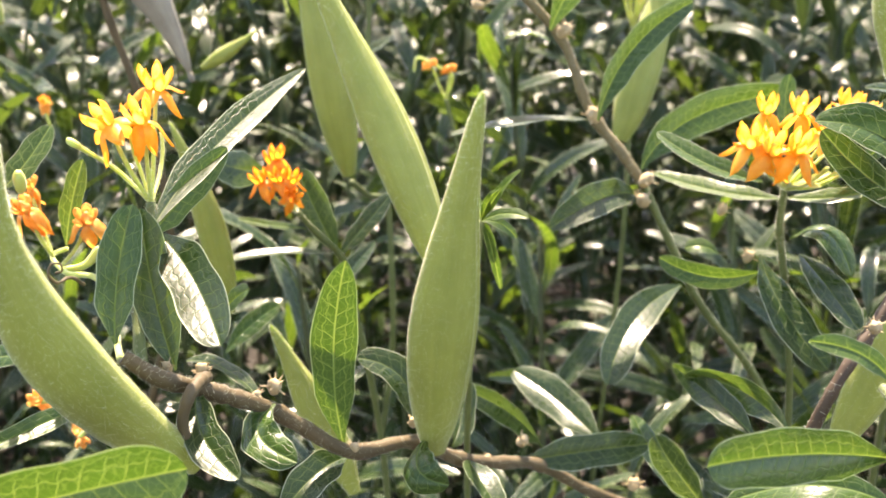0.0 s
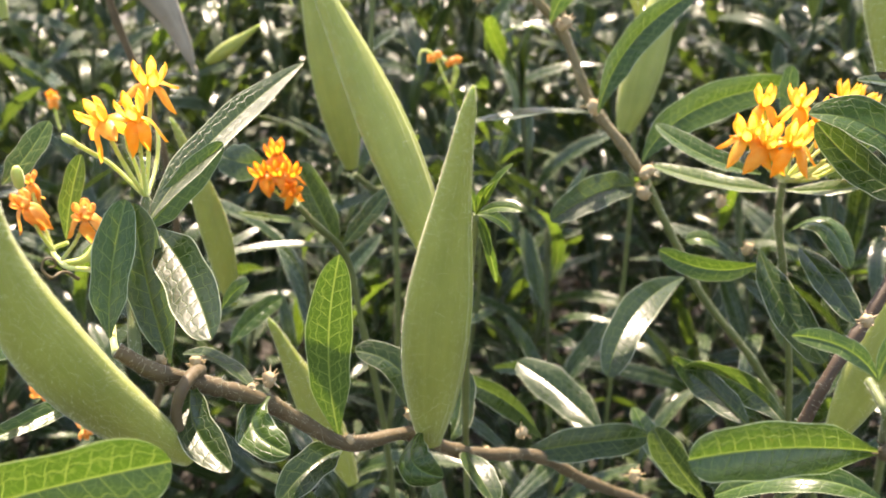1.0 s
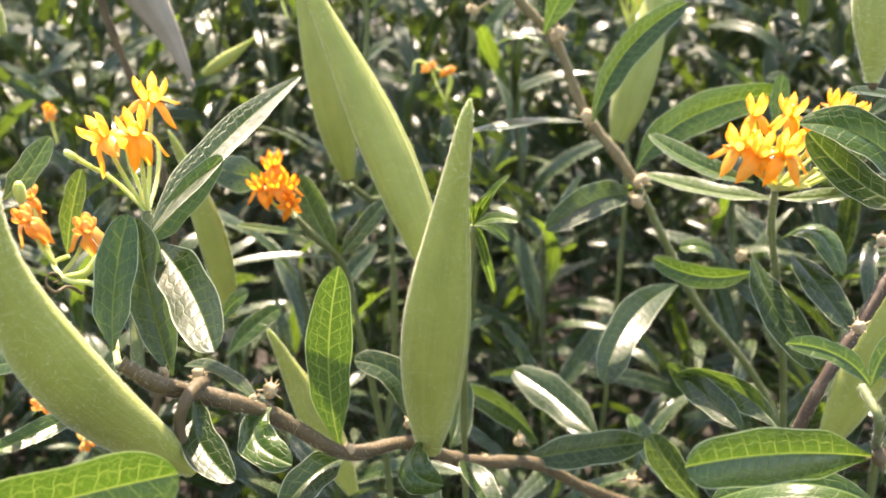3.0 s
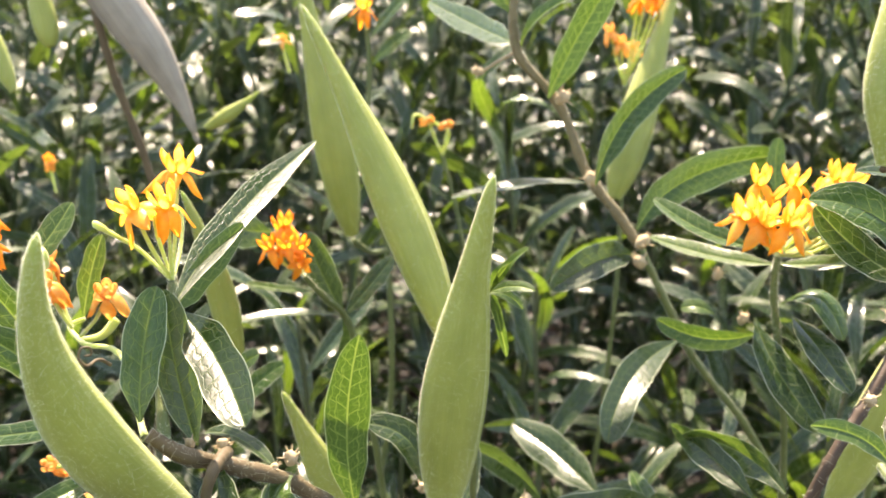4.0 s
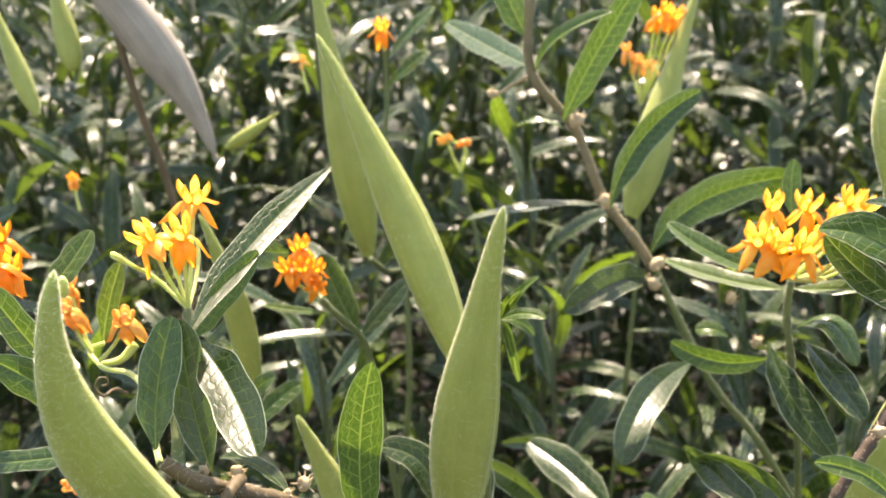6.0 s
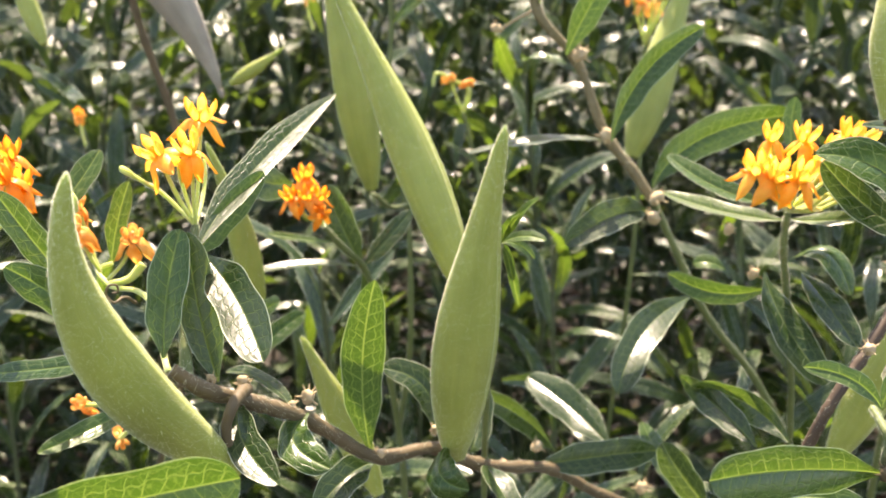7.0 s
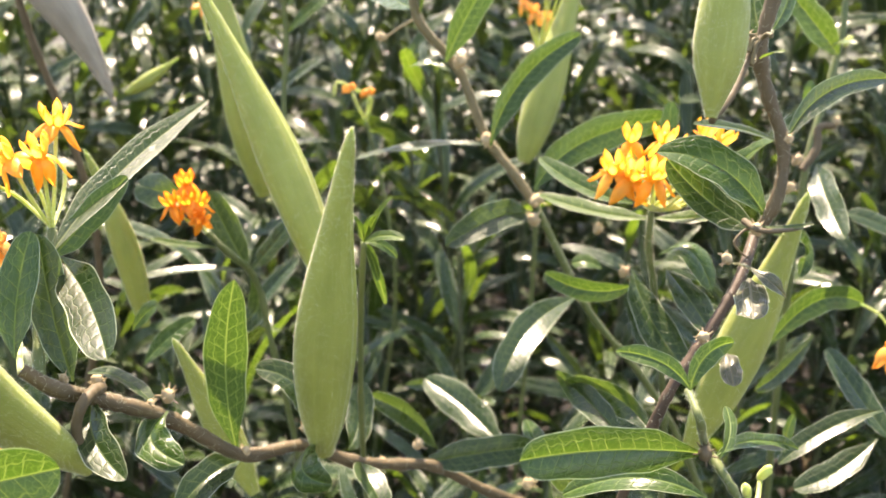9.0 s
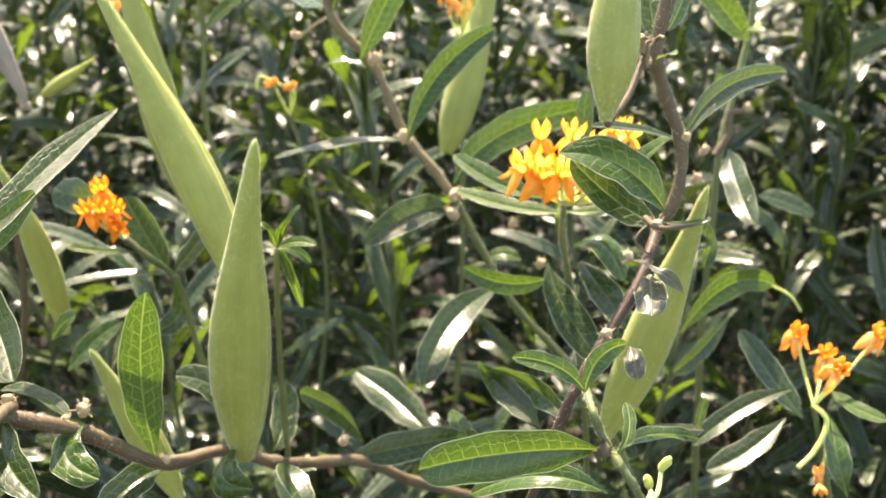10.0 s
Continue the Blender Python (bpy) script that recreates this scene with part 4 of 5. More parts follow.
leaf(umbel, (0.0874, 0.2631, 0.454), (0.0912, 0.2506, 0.443), (0.1011, 0.2385, 0.4303), 0.0112, (0.4, -1, -0.2), LEAF_DARK, fold=14)
leaf(umbel, (0.0971, 0.2594, 0.4555), (0.1015, 0.249, 0.4504), (0.1071, 0.2376, 0.4424), 0.0104, (0.4, -1, -0.15), LEAF_DARK, fold=14)
leaf(umbel, (0.0841, 0.2912, 0.4435), (0.0788, 0.292, 0.4458), (0.074, 0.2936, 0.4444), 0.0057, (0.1, -0.6, 0.8), LEAF_YOUNG, fold=16)
stub(umbel, (0.0768, 0.2698, 0.4638), (0.2, -0.4, 0.9), 1.2, 1, SCAR, 'withered_flower')
stub(umbel, (0.0865, 0.2718, 0.4488), (0.2, -0.4, 0.9), 1.2, 2, SCAR, 'withered_flower')
# this pair wears the darkened leaf colour for the shade lying on it
leaf(umbel, (0.0808, 0.2296, 0.4147), (0.0738, 0.2447, 0.4181), (0.066, 0.263, 0.4187), 0.0087, (0.3, -1, 0.0), LEAF_DARK, fold=20)
leaf(umbel, (0.0873, 0.224, 0.4198), (0.0793, 0.2411, 0.4227), (0.0679, 0.2556, 0.4188), 0.0102, (0.1, -1, 0.0), LEAF_DARK, fold=22)
leaf(umbel, (0.0726, 0.2561, 0.3764), (0.0653, 0.2694, 0.3837), (0.06, 0.2828, 0.3911), 0.0098, (0.5, -0.8, 0.4), LEAF, fold=16)
leaf(umbel, (0.0759, 0.2471, 0.3807), (0.0667, 0.251, 0.3914), (0.0608, 0.2543, 0.4006), 0.0098, (-0.4, -0.8, 0.3), LEAF_DARK, fold=12)

pod_bearer = plant(0.06, 0.26, "brown milkweed stem with two green pods and torn leaves")
stem(pod_bearer, [(0.06, 0.26, 0), (0.072, 0.235, 0.25), (0.0752, 0.183, 0.4422), (0.0802, 0.1843, 0.4549), (0.0877, 0.1895, 0.4641), (0.0962, 0.1969, 0.4738), (0.105, 0.2118, 0.4828)], 0.0005, 0.0014, STEM_SHADED, "lower_stem", fuzz=600)
stem(pod_bearer, [(0.1044, 0.2110, 0.4822), (0.1084, 0.211, 0.4905), (0.1097, 0.2141, 0.5058), (0.1057, 0.2164, 0.5162), (0.103, 0.2177, 0.5249), (0.1058, 0.2214, 0.5411), (0.1101, 0.2255, 0.5616)], 0.0014, 0.0018, STEM, fuzz=900)
pod(pod_bearer, (0.0848, 0.1933, 0.5159), (0.0872, 0.1999, 0.5394), (0.0905, 0.2114, 0.57), 0.0058, POD, 2600, neck=0.62, label="hanging pale green seed pod with a ribbed edge")
stem(pod_bearer, [(0.1001, 0.2107, 0.5313), (0.096, 0.2069, 0.5261), (0.0917, 0.2007, 0.5201), (0.0853, 0.1939, 0.5149)], 0.0009, 0.0008, STEM, "pod_stalk", nodes=False)
for dx, dy, dz in ((-0.0034, -0.003, -0.0022), (-0.0048, -0.002, 0.0006), (-0.0026, -0.004, -0.0052), (0.0016, -0.003, 0.0014)):
    stem(pod_bearer, [(0.0996, 0.2102, 0.5306), (0.0996 + dx * 0.6, 0.2102 + dy * 0.5, 0.5318 + dz * 0.3), (0.0996 + dx, 0.2102 + dy, 0.5306 + dz)], 0.0004, 0.0006, STEM_TAN, "withered_stub", nodes=False)
pod(pod_bearer, (0.0966, 0.2172, 0.4191), (0.1093, 0.2176, 0.4567), (0.1187, 0.2157, 0.4931), 0.00658, POD, 2200, label="slanting green seed pod beside the stem")
leaf(pod_bearer, (0.1067, 0.2112, 0.4878), (0.0950, 0.2145, 0.4992), (0.0791, 0.2148, 0.5027), 0.0124, (-0.25, -0.6, 0.75), LEAF, fold=20, blunt=0.7, point=0.7)
leaf(pod_bearer, (0.1058, 0.2129, 0.4839), (0.0958, 0.2197, 0.4882), (0.0840, 0.2228, 0.4990), 0.0092, (-0.35, -0.6, 0.75), LEAF_DARK, fold=10)
leaf(pod_bearer, (0.1116, 0.2172, 0.5047), (0.1264, 0.2318, 0.5148), (0.1492, 0.2461, 0.5163), 0.0068, (0.1, -0.9, 0.45), LEAF_DARK, fold=26)
leaf(pod_bearer, (0.1096, 0.2164, 0.5052), (0.097, 0.2103, 0.5098), (0.0841, 0.2033, 0.5123), 0.0037, (0, -0.5, 0.9), LEAF_DARK, fold=20)
leaf(pod_bearer, (0.1112, 0.2205, 0.505), (0.1072, 0.2309, 0.498), (0.1005, 0.2361, 0.4878), 0.0062, (-0.1, -0.6, 0.8), LEAF_YOUNG, fold=18)
leaf(pod_bearer, (0.1046, 0.2213, 0.5291), (0.1036, 0.2283, 0.5363), (0.1042, 0.2372, 0.5491), 0.0067, (-0.2, -1, 0.2), LEAF, fold=12)
leaf(pod_bearer, (0.1058, 0.2201, 0.532), (0.1112, 0.2273, 0.5378), (0.1162, 0.2362, 0.5479), 0.0049, (0.4, -1, 0.2), LEAF, fold=12)
leaf(pod_bearer, (0.102, 0.2158, 0.5256), (0.1031, 0.2102, 0.5279), (0.1051, 0.2082, 0.5286), 0.0025, (0.1, -0.5, 0.9), LEAF_YOUNG, fold=16)
leaf(pod_bearer, (0.0942, 0.1994, 0.4801), (0.098, 0.1869, 0.4816), (0.1039, 0.1848, 0.4769), 0.0040, (0.1, -0.5, 0.85), LEAF_WITHERED, fold=34, wave=5, curl=0.3, twist=50)
leaf(pod_bearer, (0.0977, 0.1922, 0.4787), (0.0962, 0.1855, 0.4767), (0.0947, 0.1787, 0.4742), 0.0074, (-0.28, -0.26, 0.92), LEAF_WITHERED, fold=9, wave=4, curl=0.2, point=0.9, blunt=0.15)
leaf(pod_bearer, (0.0948, 0.1936, 0.459), (0.0945, 0.1884, 0.4580), (0.0940, 0.1830, 0.4555), 0.0050, (-0.28, -0.26, 0.92), LEAF_WITHERED, fold=9, wave=4, curl=0.2, point=0.9, blunt=0.15)
leaf(pod_bearer, (0.1098, 0.2123, 0.4826), (0.1242, 0.2279, 0.4753), (0.1239, 0.2266, 0.4659), 0.0064, (0.4, -0.6, 0.7), LEAF, fold=26)
leaf(pod_bearer, (0.1045, 0.2095, 0.4859), (0.1091, 0.2034, 0.4873), (0.1149, 0.2016, 0.4891), 0.0017, (0, -0.6, 0.8), LEAF_DARK, fold=20)
stub(pod_bearer, (0.0984, 0.2153, 0.5293), (-0.5, -0.5, 0.6), 1.3, 0)
stub(pod_bearer, (0.0997, 0.2138, 0.5256), (-0.8, -0.5, 0.6), 1.1, 1)
stub(pod_bearer, (0.1095, 0.2135, 0.506), (0.6, -0.5, 0.6), 0.9, 2)
stub(pod_bearer, (0.1035, 0.2061, 0.4852), (-0.4, -0.5, 0.6), 1.2, 3)
stub(pod_bearer, (0.0867, 0.1859, 0.4658), (-0.3, -0.5, 0.6), 1.1, 4)
stub(pod_bearer, (0.0971, 0.2108, 0.5228), (-0.7, -0.5, 0.6), 1.2, 5)
stub(pod_bearer, (0.0943, 0.1975, 0.4809), (-0.5, -0.5, 0.6), 1.0, 6)

young = plant(0.12, 0.19, "young milkweed shoot with fresh green leaf pairs in front")
stem(young, [(0.12, 0.19, 0), (0.115, 0.175, 0.25), (0.0886, 0.1503, 0.442), (0.0825, 0.1492, 0.4524), (0.0805, 0.1542, 0.4548), (0.0738, 0.1452, 0.4692), (0.0737, 0.1521, 0.4705)], 0.001, 0.0008, STEM_GREEN, fuzz=500)
leaf(young, (0.0779, 0.1529, 0.456), (0.0574, 0.1414, 0.4636), (0.0384, 0.13, 0.4682), 0.0103, (0.0, -1, 0.38), LEAF, fold=26, blunt=0.2, point=0.0, curl=0.25)
leaf(young, (0.0786, 0.1480, 0.4486), (0.0648, 0.1511, 0.4515), (0.0515, 0.1582, 0.4428), 0.0063, (-0.34, -0.44, 0.83), LEAF, fold=20)
leaf(young, (0.0715, 0.1441, 0.4747), (0.0659, 0.1453, 0.4798), (0.0574, 0.1464, 0.4815), 0.0041, (0.1, -0.8, 0.6), LEAF_YOUNG, fold=26)
leaf(young, (0.0715, 0.1441, 0.4747), (0.0744, 0.1462, 0.4807), (0.0805, 0.1496, 0.482), 0.0044, (-0.3, -1, 0.1), LEAF_YOUNG, fold=20)
leaf(young, (0.08, 0.15, 0.4572), (0.0914, 0.1602, 0.4546), (0.1045, 0.1677, 0.4481), 0.0039, (0, -0.5, 0.8), LEAF, fold=30, wave=2)
leaf(young, (0.0806, 0.1498, 0.4567), (0.0846, 0.1566, 0.4583), (0.0854, 0.163, 0.4612), 0.0036, (0.2, -0.9, 0.3), LEAF_YOUNG, fold=16)
stub(young, (0.0781, 0.1509, 0.4565), (-0.2, -0.6, 0.7), 1.2, 1, STEM)
stem(pod_bearer, [(0.1031, 0.2053, 0.4869), (0.0977, 0.2012, 0.4868), (0.0957, 0.1995, 0.4848), (0.0978, 0.1996, 0.4822), (0.1, 0.2001, 0.4809), (0.1004, 0.2015, 0.4819)], 0.0004, 0.0002, STEM, "curled_tendril", nodes=False)
stem(pod_bearer, [(0.0998, 0.2059, 0.4881), (0.1007, 0.1975, 0.4886), (0.1082, 0.2011, 0.4875), (0.1144, 0.205, 0.4871), (0.117, 0.2081, 0.4871)], 0.0008, 0.0003, STEM, "withered_tip", nodes=False)
stub(young, (0.0944, 0.1617, 0.4449), (0.40, -0.3, 0.9), 1.0, 1, STALK, 'bud')
stem(young, [(0.0875, 0.1516, 0.4425), (0.0917, 0.1556, 0.4424), (0.0944, 0.1616, 0.4444)], 0.0006, 0.0005, STALK, "pedicel", nodes=False)
stub(young, (0.0917, 0.1605, 0.4411), (-0.33, -0.3, 0.9), 1.0, 1, STALK, 'bud')
stem(young, [(0.0875, 0.1516, 0.4425), (0.0904, 0.1556, 0.4423), (0.0917, 0.1603, 0.4406)], 0.0006, 0.0005, STALK, "pedicel", nodes=False)

small_cluster = plant(-0.02, 0.38, "small milkweed shoot with a deep orange flower cluster")
stem(small_cluster, [(-0.02, 0.38, 0), (-0.022, 0.36, 0.25), (-0.0284, 0.2998, 0.4087), (-0.035, 0.2982, 0.4392), (-0.0411, 0.291, 0.4489), (-0.0461, 0.2856, 0.4573)], 0.0018, 0.001, STEM_GREEN, fuzz=400)
flower(small_cluster, (-0.0552, 0.2808, 0.4674), (-0.35, -0.3, 0.9), 0.78, DEEP, DEEP, 10, (-0.0461, 0.2856, 0.4573))
flower(small_cluster, (-0.0531, 0.2886, 0.4708), (-0.05, -0.1, 1), 0.78, DEEP, DEEP, 10, (-0.0461, 0.2856, 0.4573))
flower(small_cluster, (-0.0466, 0.2801, 0.4678), (0.3, -0.3, 0.9), 0.78, DEEP, DEEP, 0, (-0.0461, 0.2856, 0.4573))
flower(small_cluster, (-0.0498, 0.2772, 0.4689), (0.0, -0.5, 0.85), 0.78, DEEP, DEEP, 15, (-0.0461, 0.2856, 0.4573))
flower(small_cluster, (-0.0462, 0.2776, 0.4640), (0.35, -0.7, 0.4), 0.78, DEEP, DEEP, 0, (-0.0461, 0.2856, 0.4573))
flower(small_cluster, (-0.0508, 0.2830, 0.4738), (0.05, -0.2, 1), 0.78, DEEP, DEEP, 5, (-0.0461, 0.2856, 0.4573))
leaf(small_cluster, (-0.0354, 0.2982, 0.4392), (-0.0417, 0.297, 0.4537), (-0.0472, 0.2959, 0.468), 0.0105, (0.4, -0.8, 0.5), LEAF_DARK, fold=12)
leaf(small_cluster, (-0.0347, 0.298, 0.4389), (-0.027, 0.3013, 0.4478), (-0.019, 0.3047, 0.4572), 0.0072, (-0.4, -0.8, 0.5), LEAF_DARK, fold=12)
leaf(small_cluster, (-0.0352, 0.2999, 0.4382), (-0.0558, 0.2938, 0.4408), (-0.0762, 0.2870, 0.4379), 0.0051, (0.02, -0.10, 0.99), LEAF_DARK, fold=16, curl=0.04, wave=0.25)
leaf(small_cluster, (-0.0434, 0.2895, 0.4506), (-0.0537, 0.2842, 0.4535), (-0.0631, 0.281, 0.4563), 0.0034, (0, -0.5, 0.9), LEAF, fold=16)
leaf(small_cluster, (-0.0352, 0.2997, 0.4377), (-0.0342, 0.3049, 0.4227), (-0.0435, 0.3023, 0.4156), 0.0084, (-0.3, -0.8, 0.4), LEAF_DARK, fold=12)
leaf(small_cluster, (-0.061, 0.3189, 0.4611), (-0.0705, 0.3237, 0.4597), (-0.0793, 0.3295, 0.461), 0.0123, (0.4, -0.9, 0.2), LEAF_DARK, fold=8)
leaf(small_cluster, (-0.0653, 0.261, 0.4335), (-0.0603, 0.2581, 0.4401), (-0.0554, 0.2554, 0.4444), 0.0060, (-0.2, -0.7, 0.7), LEAF_YOUNG, fold=16)
leaf(small_cluster, (-0.0722, 0.2935, 0.406), (-0.0646, 0.2995, 0.4135), (-0.0557, 0.3036, 0.4189), 0.0074, (0.1, -0.7, 0.7), LEAF, fold=16)
pod(small_cluster, (-0.0672, 0.2813, 0.4262), (-0.0718, 0.2796, 0.4583), (-0.0806, 0.2796, 0.4857), 0.00451, POD, 800)

sprig = plant(0.02, 0.31, "thin milkweed sprig with small yellow-green top leaves")
stem(sprig, [(0.02, 0.31, 0), (0.015, 0.29, 0.25), (0.0055, 0.2366, 0.4251), (0.006, 0.2311, 0.453), (0.0072, 0.2255, 0.4751)], 0.0012, 0.0008, STEM_GREEN)
leaf(sprig, (0.0072, 0.2255, 0.4751), (0.0111, 0.2176, 0.485), (0.0149, 0.2098, 0.4919), 0.0032, (0.1, -0.7, 0.7), LEAF_YOUNG, nv=14, nu=7)
leaf(sprig, (0.0072, 0.2255, 0.4751), (0.0126, 0.2219, 0.4782), (0.0179, 0.2183, 0.4784), 0.0032, (0.1, -0.7, 0.7), LEAF_YOUNG, nv=14, nu=7)
leaf(sprig, (0.0072, 0.2255, 0.4751), (0.0116, 0.2259, 0.4744), (0.0159, 0.2262, 0.4706), 0.0030, (0.1, -0.7, 0.7), LEAF_YOUNG, nv=14, nu=7)
leaf(sprig, (0.0072, 0.2255, 0.4751), (0.0058, 0.221, 0.4814), (0.0044, 0.2165, 0.4847), 0.0035, (0.1, -0.7, 0.7), LEAF_YOUNG, nv=14, nu=7)
leaf(sprig, (0.0072, 0.2255, 0.4751), (0.0089, 0.2209, 0.4818), (0.0105, 0.2163, 0.4854), 0.0030, (0.1, -0.7, 0.7), LEAF_YOUNG, nv=14, nu=7)
leaf(sprig, (0.0072, 0.2255, 0.4751), (0.0091, 0.2273, 0.4705), (0.0109, 0.2291, 0.463), 0.0027, (0.1, -0.7, 0.7), LEAF_YOUNG, nv=14, nu=7)
leaf(sprig, (0.0072, 0.2255, 0.4751), (0.01, 0.2284, 0.4667), (0.0128, 0.2313, 0.4552), 0.0027, (0.1, -0.7, 0.7), LEAF_YOUNG, nv=14, nu=7)

dry = plant(-0.17, 0.42, "milkweed stem with a dried grey-brown hanging pod")
stem(dry, [(-0.17, 0.42, 0), (-0.155, 0.41, 0.25), (-0.1104, 0.3681, 0.4474), (-0.1166, 0.3661, 0.4795), (-0.1235, 0.3642, 0.5056), (-0.1278, 0.3633, 0.5282), (-0.1324, 0.3676, 0.5574)], 0.0017, 0.0014)
pod(dry, (-0.1444, 0.3658, 0.5612), (-0.1115, 0.3626, 0.5204), (-0.0941, 0.3593, 0.4852), 0.00837, POD_DRY, 0, label="dried grey-brown seed pod, matt and wrinkled")
stub(dry, (-0.095, 0.3615, 0.4856), (0.4, -0.3, -0.8), 1.0, 0, POD_DRY)
pod(dry, (-0.0948, 0.3799, 0.4838), (-0.0843, 0.3819, 0.4902), (-0.0737, 0.3843, 0.4979), 0.00280, POD, 0)
pod(dry, (-0.145, 0.3622, 0.5164), (-0.149, 0.3672, 0.5313), (-0.1572, 0.3765, 0.5591), 0.0047, POD, 0)
pod(dry, (-0.1414, 0.317, 0.5078), (-0.1492, 0.3226, 0.5246), (-0.1598, 0.3308, 0.5494), 0.0034, POD, 600)
flower(dry, (-0.163, 0.3959, 0.4661), (0.1, -0.6, 0.6), 0.8, WILTED, DEEP, -10, (-0.1638, 0.4016, 0.4512))

rear_pod = plant(-0.03, 0.46, "rear milkweed stem with a hanging green pod")
pod(rear_pod, (-0.0354, 0.338, 0.4544), (-0.0431, 0.337, 0.4992), (-0.0546, 0.3456, 0.5571), 0.00702, POD, 600)
stem(rear_pod, [(-0.03, 0.46, 0), (-0.035, 0.44, 0.25), (-0.0225, 0.3819, 0.3962), (-0.0249, 0.3844, 0.4357), (-0.0327, 0.3863, 0.4733), (-0.0316, 0.3919, 0.5065), (-0.0326, 0.3924, 0.5241)], 0.0017, 0.001, STEM_GREEN)
stem(rear_pod, [(-0.0248, 0.3836, 0.4335), (-0.0306, 0.3644, 0.4389), (-0.0358, 0.3526, 0.4475)], 0.0011, 0.0011, STEM_GREEN, "pod_stalk", nodes=False)
flower(rear_pod, (-0.0334, 0.3887, 0.5288), (0.0, -0.3, 0.9), 0.9, DEEP, ORANGE, 0, (-0.0325, 0.3914, 0.521))
leaf(rear_pod, (-0.0316, 0.3919, 0.5065), (-0.0225, 0.3896, 0.5158), (-0.0148, 0.3912, 0.5212), 0.0069, (0, -0.6, 0.8), LEAF, fold=14)
leaf(rear_pod, (-0.0312, 0.3954, 0.5172), (-0.0226, 0.3937, 0.5284), (-0.0128, 0.3967, 0.538), 0.0069, (-0.3, -0.6, 0.8), LEAF, fold=14)

right_rear = plant(0.2, 0.4, "rear milkweed stem with small buds and drooping leaves")
stem(right_rear, [(0.2, 0.4, 0), (0.195, 0.39, 0.25), (0.1694, 0.3418, 0.4377), (0.172, 0.3476, 0.4682), (0.1839, 0.3642, 0.5003), (0.1872, 0.3687, 0.5128), (0.1884, 0.3794, 0.5419)], 0.002, 0.0013, STEM_GREEN, fuzz=300)
stem(right_rear, [(0.1641, 0.332, 0.468), (0.1694, 0.3347, 0.476), (0.1705, 0.3372, 0.4829), (0.1757, 0.3371, 0.4836)], 0.0016, 0.0014, STEM, "pod_stalk", nodes=False)
leaf(right_rear, (0.1836, 0.3611, 0.5063), (0.1734, 0.3604, 0.517), (0.1587, 0.3616, 0.5324), 0.0118, (-0.3, -0.8, 0.5), LEAF, fold=20)
leaf(right_rear, (0.1777, 0.3571, 0.509), (0.181, 0.3527, 0.5119), (0.1841, 0.3472, 0.5121), 0.0046, (0, -0.5, 0.9), LEAF_YOUNG, fold=16)
leaf(right_rear, (0.1674, 0.3277, 0.4714), (0.1635, 0.3067, 0.4650), (0.1620, 0.2845, 0.4573), 0.0100, (-0.67, -0.19, 0.71), LEAF_DARK, fold=14, curl=0.04, wave=2.2)
leaf(right_rear, (0.1924, 0.3537, 0.4443), (0.2026, 0.3524, 0.4424), (0.2151, 0.3496, 0.4368), 0.0094, (0.1, -0.6, 0.8), LEAF_DARK, fold=12)
leaf(right_rear, (0.1694, 0.35, 0.4886), (0.1684, 0.3466, 0.4937), (0.1693, 0.3483, 0.4983), 0.0046, (0, -1, 0.3), LEAF_YOUNG, fold=14)
stub(right_rear, (0.1841, 0.3573, 0.5105), (0.3, -0.4, 0.8), 1.1, 0, STALK)
stub(right_rear, (0.1757, 0.3373, 0.484), (0.3, -0.4, 0.8), 1.1, 1, SCAR)
stub(right_rear, (0.1319, 0.2633, 0.4794), (0.3, -0.4, 0.8), 1.1, 2, SCAR)
stub(right_rear, (0.1381, 0.2756, 0.4848), (0.3, -0.4, 0.8), 1.1, 3, SCAR)

right_low = plant(0.19, 0.31, "low milkweed shoot with wilting orange flowers on curved stalks")
stem(right_low, [(0.19, 0.31, 0), (0.185, 0.3, 0.25), (0.1685, 0.2188, 0.3894), (0.1645, 0.2233, 0.4085), (0.1619, 0.2261, 0.4209)], 0.0016, 0.0009, STEM_GREEN)
flower(right_low, (0.1618, 0.2428, 0.4362), (-0.1, -0.5, 0.8), 1.0, WILTED, DEEP, -6, (0.1619, 0.2261, 0.4209))
flower(right_low, (0.1641, 0.2208, 0.4355), (0.2, -0.6, 0.7), 1.0, WILTED, DEEP, -6, (0.1619, 0.2261, 0.4209))
flower(right_low, (0.1839, 0.2361, 0.4381), (0.2, -0.4, 0.8), 1.0, WILTED, DEEP, -6, (0.1619, 0.2261, 0.4209))
flower(right_low, (0.1729, 0.2438, 0.4275), (0, -0.3, 0.9), 1.0, WILTED, DEEP, -6, (0.1619, 0.2261, 0.4209))
flower(right_low, (0.1584, 0.2095, 0.4047), (-0.1, -0.5, -0.3), 0.75, WILTED, WILTED, -60, (0.1677, 0.2248, 0.4133))
stem(right_low, [(0.1619, 0.2261, 0.4209), (0.1632, 0.2203, 0.42), (0.158, 0.2146, 0.4124), (0.1524, 0.2117, 0.4092)], 0.0008, 0.0007, STALK, "curled_stalk", nodes=False)
leaf(right_low, (0.1761, 0.2586, 0.3969), (0.1686, 0.2685, 0.4069), (0.1594, 0.2798, 0.4201), 0.0114, (0.4, -0.8, 0.5), LEAF_DARK, fold=14)
leaf(right_low, (0.1598, 0.2381, 0.4097), (0.1450, 0.2305, 0.4029), (0.1315, 0.2263, 0.3999), 0.0085, (-0.14, -0.45, 0.88), LEAF_DARK, fold=24)
